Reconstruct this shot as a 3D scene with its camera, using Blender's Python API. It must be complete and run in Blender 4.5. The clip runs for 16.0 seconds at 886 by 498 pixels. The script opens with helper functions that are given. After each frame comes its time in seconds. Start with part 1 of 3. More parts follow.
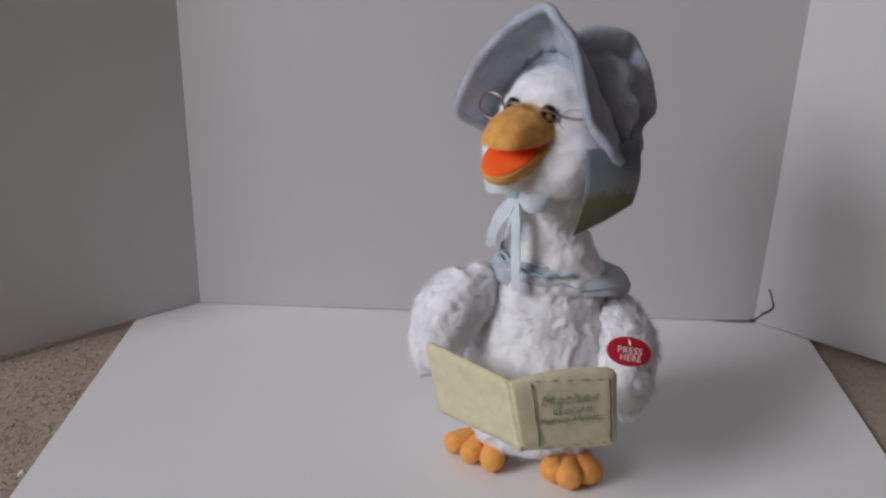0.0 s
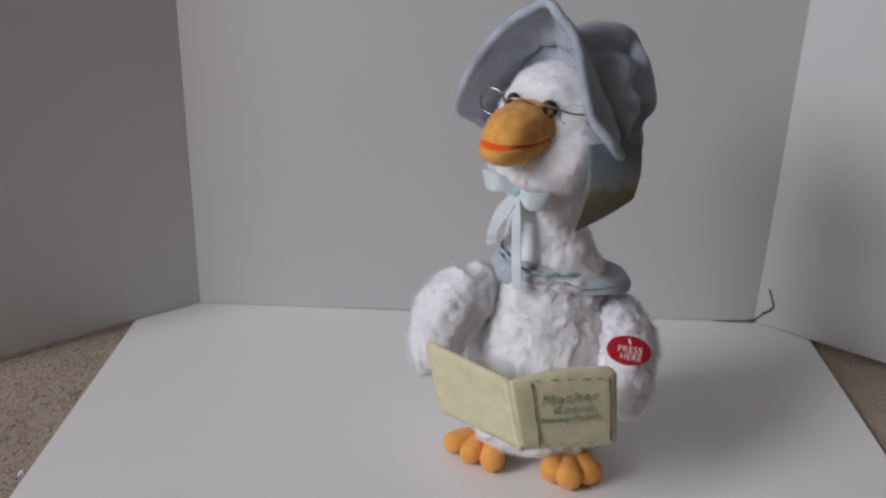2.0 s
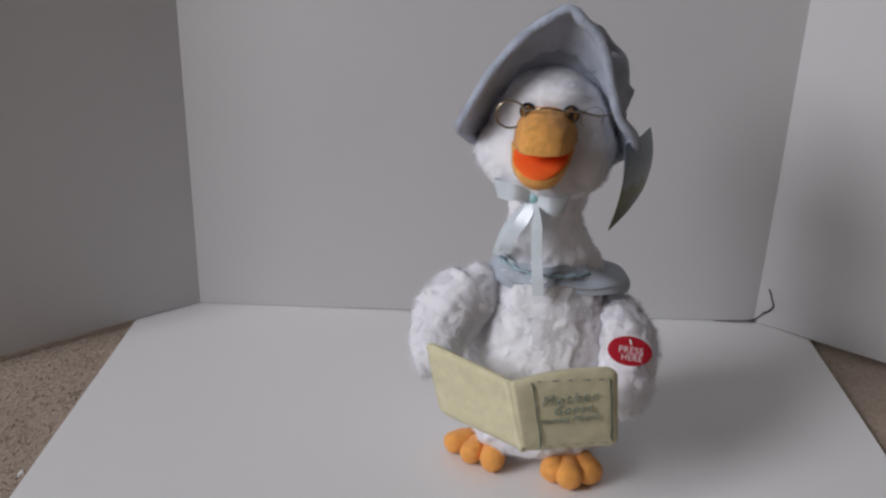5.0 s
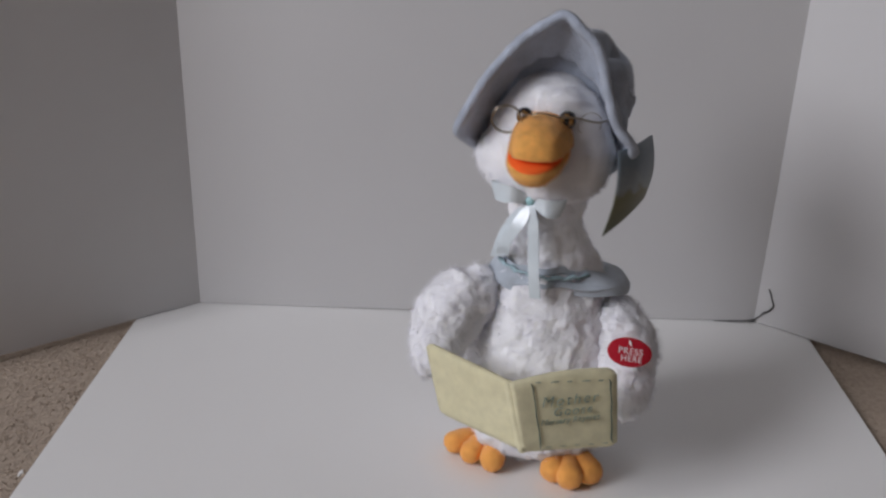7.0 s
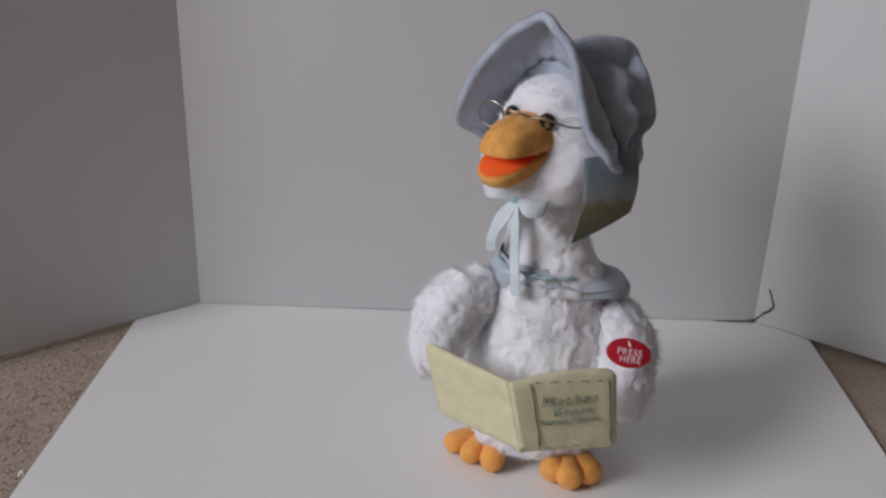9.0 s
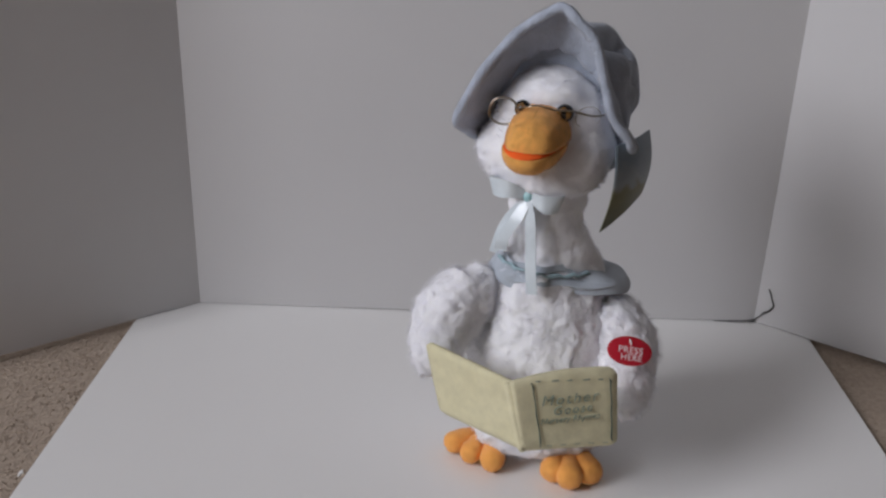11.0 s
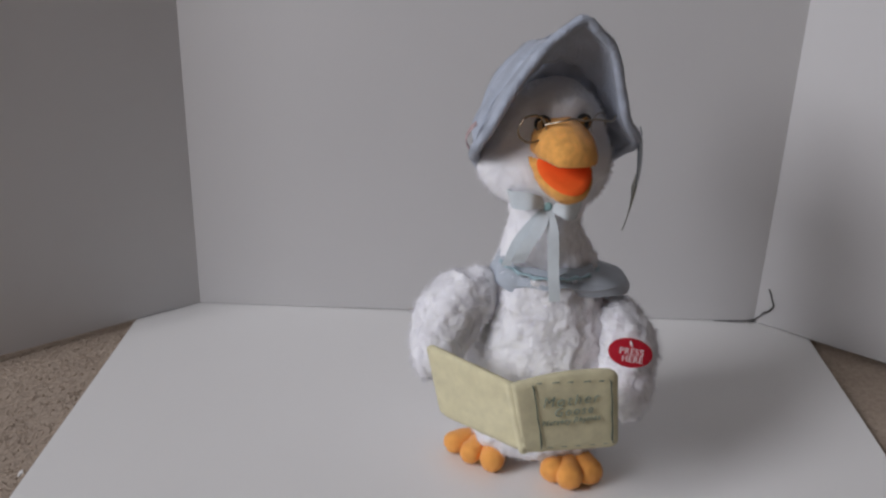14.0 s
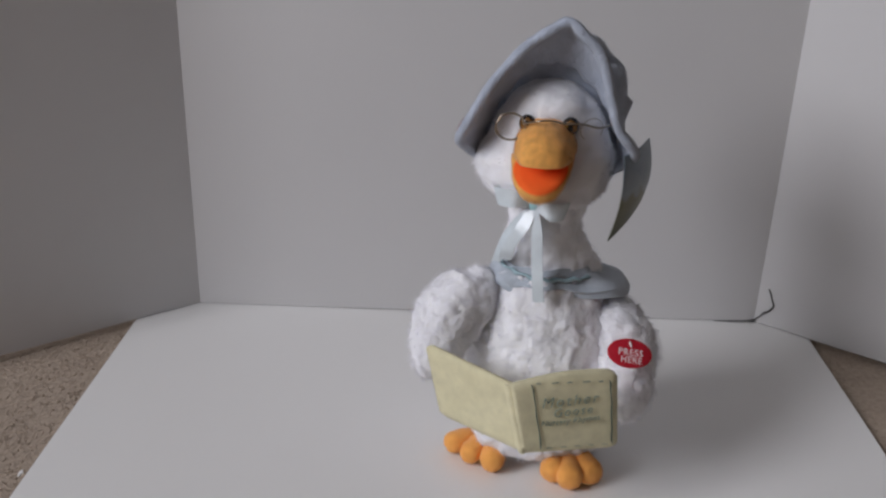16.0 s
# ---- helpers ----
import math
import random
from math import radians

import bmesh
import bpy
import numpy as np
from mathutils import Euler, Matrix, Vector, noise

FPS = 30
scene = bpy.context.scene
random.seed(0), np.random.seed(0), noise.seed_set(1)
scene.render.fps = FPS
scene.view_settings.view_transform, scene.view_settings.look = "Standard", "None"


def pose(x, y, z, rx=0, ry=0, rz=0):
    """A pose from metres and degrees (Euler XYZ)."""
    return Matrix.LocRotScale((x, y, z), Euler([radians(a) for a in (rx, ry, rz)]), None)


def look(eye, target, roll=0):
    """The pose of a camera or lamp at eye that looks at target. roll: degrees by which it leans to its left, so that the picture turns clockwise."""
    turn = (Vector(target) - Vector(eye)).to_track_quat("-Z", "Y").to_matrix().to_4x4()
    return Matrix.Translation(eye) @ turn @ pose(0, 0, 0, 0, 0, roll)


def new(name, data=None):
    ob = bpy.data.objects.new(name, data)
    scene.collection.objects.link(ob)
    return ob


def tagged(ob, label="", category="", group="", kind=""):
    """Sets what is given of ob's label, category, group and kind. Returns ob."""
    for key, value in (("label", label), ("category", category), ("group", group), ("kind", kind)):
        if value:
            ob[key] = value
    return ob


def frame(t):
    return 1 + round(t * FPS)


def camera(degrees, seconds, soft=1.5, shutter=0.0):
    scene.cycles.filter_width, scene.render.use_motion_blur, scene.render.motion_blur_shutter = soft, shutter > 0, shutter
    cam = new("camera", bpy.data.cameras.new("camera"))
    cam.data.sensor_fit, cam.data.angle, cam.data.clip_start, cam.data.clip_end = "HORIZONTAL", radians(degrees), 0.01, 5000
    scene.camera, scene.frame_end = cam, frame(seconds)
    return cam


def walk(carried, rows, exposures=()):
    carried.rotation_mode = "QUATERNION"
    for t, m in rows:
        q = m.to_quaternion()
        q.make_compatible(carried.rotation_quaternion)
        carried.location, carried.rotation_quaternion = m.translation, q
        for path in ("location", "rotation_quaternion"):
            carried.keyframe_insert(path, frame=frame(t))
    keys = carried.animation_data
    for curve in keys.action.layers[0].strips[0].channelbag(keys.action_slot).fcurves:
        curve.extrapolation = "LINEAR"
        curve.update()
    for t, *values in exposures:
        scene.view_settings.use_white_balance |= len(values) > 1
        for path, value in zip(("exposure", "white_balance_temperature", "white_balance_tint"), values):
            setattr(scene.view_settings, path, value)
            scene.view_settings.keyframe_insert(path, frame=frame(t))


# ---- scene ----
cam = camera(50.3, 16.0, soft=2.4, shutter=0.5)
VIEW = Matrix.Translation((0, 0, 0.472)) @ pose(0, 0, 0, 90 - 23.13, 0, 0) @ pose(0, 0, 0, 0, 0, 1.8)
walk(cam, [(0.0, VIEW), (16.0, VIEW)], exposures=[(0.0, 0.0, 6500, 10), (16.0, 0.0, 6500, 10)])

# ---- world and light ----
world = bpy.data.worlds.new("sky")
scene.world = world
world.use_nodes = True
sky = world.node_tree.nodes.new("ShaderNodeTexSky")
sky.sky_type, sky.sun_disc = "NISHITA", False
sky.sun_elevation, sky.sun_rotation = radians(40), radians(250)
back = world.node_tree.nodes["Background"]
back.inputs["Strength"].default_value = 0.12
world.node_tree.links.new(sky.outputs[0], back.inputs["Color"])

sun_data = bpy.data.lights.new("sun", "SUN")
sun_data.energy, sun_data.angle, sun_data.color = 0.8, radians(12), (1.0, 0.97, 0.93)
sun = new("sun", sun_data)
sun.matrix_world = look((6, 3, 6), (0, 0, 0))


def window_light(name, place, target, wide, high, power, colour):
    data = bpy.data.lights.new(name, "AREA")
    data.shape, data.size, data.size_y, data.energy, data.color = "RECTANGLE", wide, high, power, colour
    ob = new(name, data)
    ob.matrix_world = look(place, target)
    return ob


WIN = dict(x=-2.2, y0=-1.54, y1=-0.10, z0=0.92, z1=2.3)
window_light("window_daylight", (-2.18, -0.82, 1.60), (0, -0.82, 1.60), 1.3, 1.25, 74.0, (0.94, 0.948, 1.03))


# ---- materials ----
def material(name, colour, rough=0.6, metal=0.0, spread=0.1, scale=40.0, bump=0.2, bump_scale=300.0, sheen=0.0, depth=0.001,
             stain=0.0, stain_scale=4.0, stain_colour=(0.4, 0.36, 0.3), subsurface=0.0, specular=0.5):
    m = bpy.data.materials.new(name)
    m.use_nodes = True
    t = m.node_tree
    b = t.nodes["Principled BSDF"]
    b.inputs["Roughness"].default_value, b.inputs["Metallic"].default_value = rough, metal
    b.inputs["Sheen Weight"].default_value = sheen
    b.inputs["Specular IOR Level"].default_value = specular
    if subsurface:
        b.inputs["Subsurface Weight"].default_value = subsurface
        b.inputs["Subsurface Radius"].default_value = (0.008, 0.008, 0.0084)
        b.inputs["Subsurface Scale"].default_value = 1.0
    co = t.nodes.new("ShaderNodeTexCoord")
    n1 = t.nodes.new("ShaderNodeTexNoise")
    n1.inputs["Scale"].default_value, n1.inputs["Detail"].default_value = scale, 5
    t.links.new(co.outputs["Object"], n1.inputs["Vector"])
    ramp = t.nodes.new("ShaderNodeValToRGB")
    ramp.color_ramp.elements[0].position, ramp.color_ramp.elements[1].position = 0.3, 0.7
    ramp.color_ramp.elements[0].color = (*[max(0, c * (1 - spread)) for c in colour], 1)
    ramp.color_ramp.elements[1].color = (*[min(1, c * (1 + spread)) for c in colour], 1)
    t.links.new(n1.outputs["Fac"], ramp.inputs["Fac"])
    out = ramp.outputs["Color"]
    if stain:
        n3 = t.nodes.new("ShaderNodeTexNoise")
        n3.inputs["Scale"].default_value, n3.inputs["Detail"].default_value = stain_scale, 3
        t.links.new(co.outputs["Object"], n3.inputs["Vector"])
        mr = t.nodes.new("ShaderNodeMapRange")
        mr.inputs["From Min"].default_value, mr.inputs["From Max"].default_value = 0.45, 0.75
        mr.inputs["To Max"].default_value = stain
        t.links.new(n3.outputs["Fac"], mr.inputs["Value"])
        mx = t.nodes.new("ShaderNodeMixRGB")
        mx.inputs["Color2"].default_value = (*stain_colour, 1)
        t.links.new(mr.outputs[0], mx.inputs["Fac"])
        t.links.new(out, mx.inputs["Color1"])
        out = mx.outputs["Color"]
    t.links.new(out, b.inputs["Base Color"])
    if bump:
        n2 = t.nodes.new("ShaderNodeTexNoise")
        n2.inputs["Scale"].default_value, n2.inputs["Detail"].default_value = bump_scale, 4
        t.links.new(co.outputs["Object"], n2.inputs["Vector"])
        bp = t.nodes.new("ShaderNodeBump")
        bp.inputs["Strength"].default_value, bp.inputs["Distance"].default_value = bump, depth
        t.links.new(n2.outputs["Fac"], bp.inputs["Height"])
        t.links.new(bp.outputs["Normal"], b.inputs["Normal"])
    return m


BOARD = material("white_board", (0.60, 0.59, 0.583), 0.55, spread=0.015, scale=6, bump=0.06, bump_scale=60, depth=0.002,
                 stain=0.06, stain_scale=3, stain_colour=(0.55, 0.53, 0.50))
def let_light_through(m, share):
    """Thin pile passes part of the light on."""
    t = m.node_tree
    b = t.nodes["Principled BSDF"]
    tr = t.nodes.new("ShaderNodeBsdfTranslucent")
    mx = t.nodes.new("ShaderNodeMixShader")
    mx.inputs["Fac"].default_value = share
    link = b.inputs["Base Color"].links[0].from_socket
    t.links.new(link, tr.inputs["Color"])
    t.links.new(b.outputs["BSDF"], mx.inputs[1])
    t.links.new(tr.outputs["BSDF"], mx.inputs[2])
    t.links.new(mx.outputs[0], t.nodes["Material Output"].inputs["Surface"])


BOARD_EDGE = material("board_edge", (0.42, 0.36, 0.30), 0.8, spread=0.15)
SHEET = material("white_sheet", (0.87, 0.862, 0.842), 0.38, spread=0.012, scale=5, bump=0.05, bump_scale=40, depth=0.002,
                 stain=0.05, stain_scale=5, stain_colour=(0.6, 0.58, 0.55))
CARPET = material("carpet", (0.44, 0.36, 0.288), 0.95, spread=0.12, scale=190, bump=0.6, bump_scale=260, depth=0.003, specular=0.1,
                  stain=0.35, stain_scale=18, stain_colour=(0.34, 0.27, 0.215))
# Room surfaces out of view, coloured dark so that little light bounces onto the board.
PAINT = material("wall_paint", (0.165, 0.128, 0.10), 0.8, spread=0.02, scale=4, bump=0.05)
CEILING = material("ceiling_paint", (0.21, 0.192, 0.175), 0.85, spread=0.02, scale=4, bump=0.05)
FUR = material("white_plush", (0.93, 0.925, 0.975), 0.9, spread=0.02, scale=70, bump=0.2, bump_scale=500, sheen=0.3, specular=0.1, subsurface=0.7)
STRAND = material("white_pile", (0.945, 0.94, 0.985), 0.9, spread=0.03, scale=70, bump=0, sheen=0.2, specular=0.1)
let_light_through(STRAND, 0.3)
FLEECE = material("blue_fleece", (0.44, 0.485, 0.565), 0.95, spread=0.16, scale=55, bump=0.8, bump_scale=420, depth=0.0014, sheen=0.35, specular=0.1,
                  stain=0.25, stain_scale=30, stain_colour=(0.36, 0.40, 0.47))
PILLOW_TEAL = material("teal_trim", (0.33, 0.46, 0.50), 0.6, spread=0.3, scale=300, bump=0.5, bump_scale=600)
SATIN = material("pale_blue_satin", (0.66, 0.73, 0.765), 0.20, spread=0.10, scale=60, bump=0.35, bump_scale=160, sheen=0.2)
TEAL_SATIN = material("teal_satin", (0.34, 0.58, 0.60), 0.28, spread=0.15, scale=90, bump=0.3, bump_scale=200, sheen=0.2)
COLLAR = material("pale_blue_fleece", (0.44, 0.485, 0.535), 0.95, spread=0.08, scale=60, bump=0.5, bump_scale=700, sheen=0.3, specular=0.1)
BEAK = material("amber_plush", (0.82, 0.405, 0.105), 0.9, spread=0.14, scale=160, bump=0.5, bump_scale=900, sheen=0.25, specular=0.15,
                stain=0.12, stain_scale=60, stain_colour=(0.60, 0.28, 0.08))
STITCH = material("amber_seam", (0.70, 0.33, 0.08), 0.9, spread=0.2, scale=300)
MOUTH = material("orange_felt", (0.97, 0.145, 0.025), 0.85, spread=0.06, scale=120, bump=0.4, bump_scale=900, specular=0.2)
FOOT = material("orange_plush", (0.96, 0.42, 0.105), 0.9, spread=0.10, scale=140, bump=0.5, bump_scale=900, sheen=0.25, specular=0.15)
CREAM = material("cream_fleece", (0.74, 0.69, 0.46), 0.95, spread=0.07, scale=120, bump=0.5, bump_scale=900, sheen=0.2, specular=0.15,
                 stain=0.2, stain_scale=40, stain_colour=(0.68, 0.62, 0.38))
THREAD = material("dark_green_thread", (0.05, 0.085, 0.07), 0.8, spread=0.3, scale=500)
INK = material("faded_green_ink", (0.23, 0.29, 0.235), 0.8, spread=0.4, scale=500)
RED = material("red_satin_patch", (0.52, 0.012, 0.03), 0.45, spread=0.1, scale=200, bump=0.2, bump_scale=1200)
WHITE_INK = material("white_ink", (0.88, 0.82, 0.82), 0.6, spread=0.05, scale=400)
WIRE = material("gold_wire", (0.38, 0.33, 0.26), 0.3, metal=1.0, spread=0.2, scale=300, bump=0)
AMBER_EYE = material("brown_eye", (0.24, 0.12, 0.035), 0.12, spread=0.5, scale=260, bump=0)
BLACK = material("black_plastic", (0.012, 0.011, 0.010), 0.12, spread=0.2, bump=0)
CRACK = material("dark_tear_and_gap_shade", (0.10, 0.095, 0.09), 0.9, spread=0.3, scale=300)
LABEL = material("pinkish_label", (0.45, 0.33, 0.33), 0.7, spread=0.4, scale=160)
FRAME_WHITE = material("white_gloss", (0.78, 0.78, 0.76), 0.35, spread=0.02, bump=0)


def card_print():
    """Printed card: grey-blue sky with pale marks above, uneven olive bushes below."""
    m = bpy.data.materials.new("printed_card")
    m.use_nodes = True
    t = m.node_tree
    b = t.nodes["Principled BSDF"]
    b.inputs["Roughness"].default_value = 0.32
    co = t.nodes.new("ShaderNodeTexCoord")
    sep = t.nodes.new("ShaderNodeSeparateXYZ")
    t.links.new(co.outputs["Object"], sep.inputs[0])
    n = t.nodes.new("ShaderNodeTexNoise")
    n.inputs["Scale"].default_value = 110
    t.links.new(co.outputs["Object"], n.inputs["Vector"])
    add = t.nodes.new("ShaderNodeMath")
    add.operation = "MULTIPLY_ADD"
    add.inputs[1].default_value = 0.022
    t.links.new(n.outputs["Fac"], add.inputs[0])
    t.links.new(sep.outputs["Z"], add.inputs[2])
    mr = t.nodes.new("ShaderNodeMapRange")
    mr.inputs["From Min"].default_value, mr.inputs["From Max"].default_value = -0.055, 0.015
    t.links.new(add.outputs[0], mr.inputs["Value"])
    r = t.nodes.new("ShaderNodeValToRGB")
    e = r.color_ramp.elements
    e[0].position, e[0].color = 0.0, (0.09, 0.10, 0.055, 1)
    e[1].position, e[1].color = 1.0, (0.20, 0.25, 0.29, 1)
    for p, c in ((0.38, (0.17, 0.165, 0.085, 1)), (0.47, (0.25, 0.28, 0.29, 1)), (0.75, (0.17, 0.215, 0.255, 1))):
        k = e.new(p)
        k.color = c
    t.links.new(mr.outputs[0], r.inputs["Fac"])
    t.links.new(r.outputs["Color"], b.inputs["Base Color"])
    return m


CARD = card_print()


# ---- builders ----
def mesh_object(name, me, mat, parent=None, label=""):
    ob = new(name, me)
    if mat is not None and not me.materials:
        me.materials.append(mat)
    if parent is not None:
        ob.parent = parent
    return tagged(ob, label) if label else ob


def part(name, bm, mat, parent=None, label="", smooth=True):
    me = bpy.data.meshes.new(name)
    bmesh.ops.recalc_face_normals(bm, faces=bm.faces)
    for f in bm.faces:
        f.smooth = smooth
    for e in bm.edges:
        if len(e.link_faces) == 2 and e.calc_face_angle(0) > 1.0:
            e.smooth = False
    bm.to_mesh(me)
    bm.free()
    return mesh_object(name, me, mat, parent, label)


def box(bm, size, m, bevel=0.0):
    made = bmesh.ops.create_cube(bm, size=1.0, matrix=m @ Matrix.Diagonal((*size, 1)))
    if bevel:
        edges = {e for v in made["verts"] for e in v.link_edges}
        bmesh.ops.bevel(bm, geom=list(edges), offset=bevel, segments=2, affect="EDGES")


def smooth_rows(rows, n):
    """Rows of numbers, resampled to n rows along a smooth curve through them."""
    r = np.array(rows, float)
    k = len(r)
    out = []
    for u in np.linspace(0, k - 1, n):
        i = min(int(u), k - 2)
        f = u - i
        a, b, c, d = r[max(i - 1, 0)], r[i], r[i + 1], r[min(i + 2, k - 1)]
        out.append(0.5 * (2 * b + (c - a) * f + (2 * a - 5 * b + 4 * c - d) * f * f + (3 * b - a - 3 * c + d) * f ** 3))
    return np.array(out)


def rings_mesh(bm, rings, closed_ring=True, caps=True):
    vs = [[bm.verts.new(p) for p in ring] for ring in rings]
    n = len(vs[0])
    for a, b in zip(vs, vs[1:]):
        for i in range(n if closed_ring else n - 1):
            j = (i + 1) % n
            bm.faces.new((a[i], a[j], b[j], b[i]))
    if caps and closed_ring:
        bm.faces.new(vs[0])
        bm.faces.new(vs[-1])
    return vs


def lathe(rows, n=28, seg=40):
    """rows: z, centre x, centre y, radius x, radius y (front), radius y (rear)."""
    bm = bmesh.new()
    rings = []
    for z, cx, cy, rx, rf, rb in smooth_rows(rows, n):
        ring = []
        for i in range(seg):
            a = 2 * math.pi * i / seg
            s = math.sin(a)
            ring.append((cx + max(rx, 0.001) * math.cos(a), cy + (rb if s > 0 else rf) * s, z))
        rings.append(ring)
    rings_mesh(bm, rings)
    return bm


def tube(bm, path, seg=12, n=0, flat=1.0):
    """path: x, y, z, radius. flat: the section's second axis against the first."""
    p = smooth_rows(path, n) if n else np.array(path, float)
    rings = []
    for i, (x, y, z, r) in enumerate(p):
        d = Vector(p[min(i + 1, len(p) - 1)][:3] - p[max(i - 1, 0)][:3]).normalized()
        side = d.cross(Vector((0, 0, 1)))
        side = side.normalized() if side.length > 1e-3 else Vector((1, 0, 0))
        up = side.cross(d)
        r = float(r)
        rings.append([Vector((x, y, z)) + (side * math.cos(a) + up * flat * math.sin(a)) * r
                      for a in (2 * math.pi * k / seg for k in range(seg))])
    rings_mesh(bm, rings)


def ellipsoid(bm, m, radii, u=20, v=14):
    bmesh.ops.create_uvsphere(bm, u_segments=u, v_segments=v, radius=1.0, matrix=m @ Matrix.Diagonal((*radii, 1)))


def ribbon(bm, path, width, n=18, thick=0.0007, pinch=(1.0, 1.0)):
    """path: x, y, z and the direction x, y, z of the ribbon's width."""
    p = smooth_rows(path, n)
    rings = []
    for i, r in enumerate(p):
        f = i / (n - 1)
        slim = min(1.0, pinch[0] + (1 - pinch[0]) * f / 0.3, pinch[1] + (1 - pinch[1]) * (1 - f) / 0.3)
        c, w = Vector(r[:3]), Vector(r[3:6]).normalized() * width / 2 * slim
        c = c + Vector((0, 0.0005 * math.sin(9 * f + 60 * width * 9), 0.0004 * math.sin(14 * f)))
        d = Vector(p[min(i + 1, n - 1)][:3] - p[max(i - 1, 0)][:3]).normalized()
        k = w.cross(d).normalized() * thick / 2
        rings.append([c - w - k, c + w - k, c + w + k, c - w + k])
    rings_mesh(bm, rings)


def lump(bm, amount, scale, seed=0.0, curl=0.0):
    """Uneven stuffing, and with curl the small tufts of a pile."""
    bm.normal_update()
    moved = []
    for v in bm.verts:
        p = v.co + Vector((seed, seed, seed))
        h = amount * noise.fractal(p * scale, 0.8, 2.0, 2)
        if curl:
            q = p + noise.noise_vector(p * 150) * 0.003
            h += curl * (abs(noise.noise(q * 115)) * 2.2 - 0.5) + 0.5 * curl * (abs(noise.noise(q * 240)) * 2.2 - 0.5)
        moved.append(v.co + v.normal * h)
    for v, p in zip(bm.verts, moved):
        v.co = p


def nearest(points, centres):
    """For each point the number of the nearest centre."""
    out = np.empty(len(points), np.int64)
    c = centres.astype(np.float32)
    cc = (c * c).sum(1)
    for i in range(0, len(points), 4000):
        p = points[i:i + 4000].astype(np.float32)
        out[i:i + 4000] = (cc[None] - 2 * p @ c.T).argmin(1)
    return out


def furry(name, bm, mat, parent, count, length, seed, label="", comb=(0, 0, -0.35), curl=0.75, width=0.00022, clump=0, gather=0.5, lean=0.9):
    """A skin with short curled strands of pile standing on it, all one mesh; clump: how many strands lean together in a tuft."""
    bmesh.ops.triangulate(bm, faces=bm.faces)
    bmesh.ops.recalc_face_normals(bm, faces=bm.faces)
    bm.normal_update()
    bm.verts.index_update()
    V = np.array([v.co for v in bm.verts])
    N = np.array([v.normal for v in bm.verts])
    F = np.array([[v.index for v in f.verts] for f in bm.faces])
    bm.free()
    rng = np.random.default_rng(seed)
    A, B, C = V[F[:, 0]], V[F[:, 1]], V[F[:, 2]]
    area = np.linalg.norm(np.cross(B - A, C - A), axis=1)
    pick = rng.choice(len(F), count, p=area / area.sum())
    w = rng.dirichlet((1, 1, 1), count)
    P = (V[F[pick]] * w[:, :, None]).sum(1)
    n = (N[F[pick]] * w[:, :, None]).sum(1)
    n /= np.linalg.norm(n, axis=1)[:, None]
    swirl = np.array([noise.noise_vector(Vector(p) * 75) for p in P])
    d = np.array(comb) + curl * swirl + rng.normal(0, 0.16, (count, 3))
    d -= n * (d * n).sum(1)[:, None]
    d /= np.linalg.norm(d, axis=1)[:, None] + 0.15
    d = lean * d + n * 0.6
    d /= np.linalg.norm(d, axis=1)[:, None]
    size = length * (0.6 + 0.6 * rng.random(count))[:, None] * (1 + 0.5 * swirl[:, :1])
    tip = P + d * size
    if clump:
        chosen = rng.choice(count, count // clump, replace=False)
        near = chosen[nearest(P, P[chosen])]
        lead = P[near] + d[near] * size[near] * 1.15
        tip = tip * (1 - gather) + lead * gather
    d = tip - P
    side = np.cross(d, n + rng.normal(0, 0.35, (count, 3)))
    side /= np.linalg.norm(side, axis=1)[:, None] + 1e-12
    wide = width * (0.7 + 0.6 * rng.random(count))[:, None]
    base = P - n * 0.0005
    out = np.cross(side, d)
    side = np.where((out * n).sum(1)[:, None] < 0, -side, side)
    soft = n + rng.normal(0, 0.06, (count, 3))
    soft /= np.linalg.norm(soft, axis=1)[:, None]
    verts = np.concatenate([V, base - side * wide, base + side * wide, tip])
    k = np.arange(count) + len(V)
    tris = np.concatenate([F, np.stack([k, k + count, k + 2 * count], 1)])
    me = bpy.data.meshes.new(name)
    me.from_pydata(verts.tolist(), [], tris.tolist())
    me.polygons.foreach_set("use_smooth", np.ones(len(tris), bool))
    if mat is FUR:
        me.materials.append(FUR)
        me.materials.append(STRAND)
        slot = np.zeros(len(tris), np.int32)
        slot[len(F):] = 1
        me.polygons.foreach_set("material_index", slot)
    me.normals_split_custom_set_from_vertices(np.concatenate([N, soft, soft, soft]).tolist())
    return mesh_object(name, me, mat, parent, label)


def lettering(name, text, size, m, mat, parent, thick=0.0003, shear=0.0, spacing=1.0):
    cu = bpy.data.curves.new(name, "FONT")
    cu.body, cu.size, cu.align_x, cu.align_y, cu.extrude, cu.shear, cu.space_character = text, size, "CENTER", "CENTER", thick, shear, spacing
    cu.offset = -0.015 * size if shear else 0.0
    tmp = new(name + "_outline", cu)
    me = bpy.data.meshes.new_from_object(tmp.evaluated_get(bpy.context.evaluated_depsgraph_get()))
    bpy.data.objects.remove(tmp)
    bpy.data.curves.remove(cu)
    me.materials.clear()
    me.name = name
    me.transform(m)
    return mesh_object(name, me, mat, parent)


def panel_frame(a, b, c):
    """A pose at a, with x towards b and z out of the plane a, b, c."""
    a, b, c = Vector(a), Vector(b), Vector(c)
    x = (b - a).normalized()
    z = x.cross(c - a).normalized()
    y = z.cross(x)
    return Matrix(((x.x, y.x, z.x, a.x), (x.y, y.y, z.y, a.y), (x.z, y.z, z.z, a.z), (0, 0, 0, 1)))


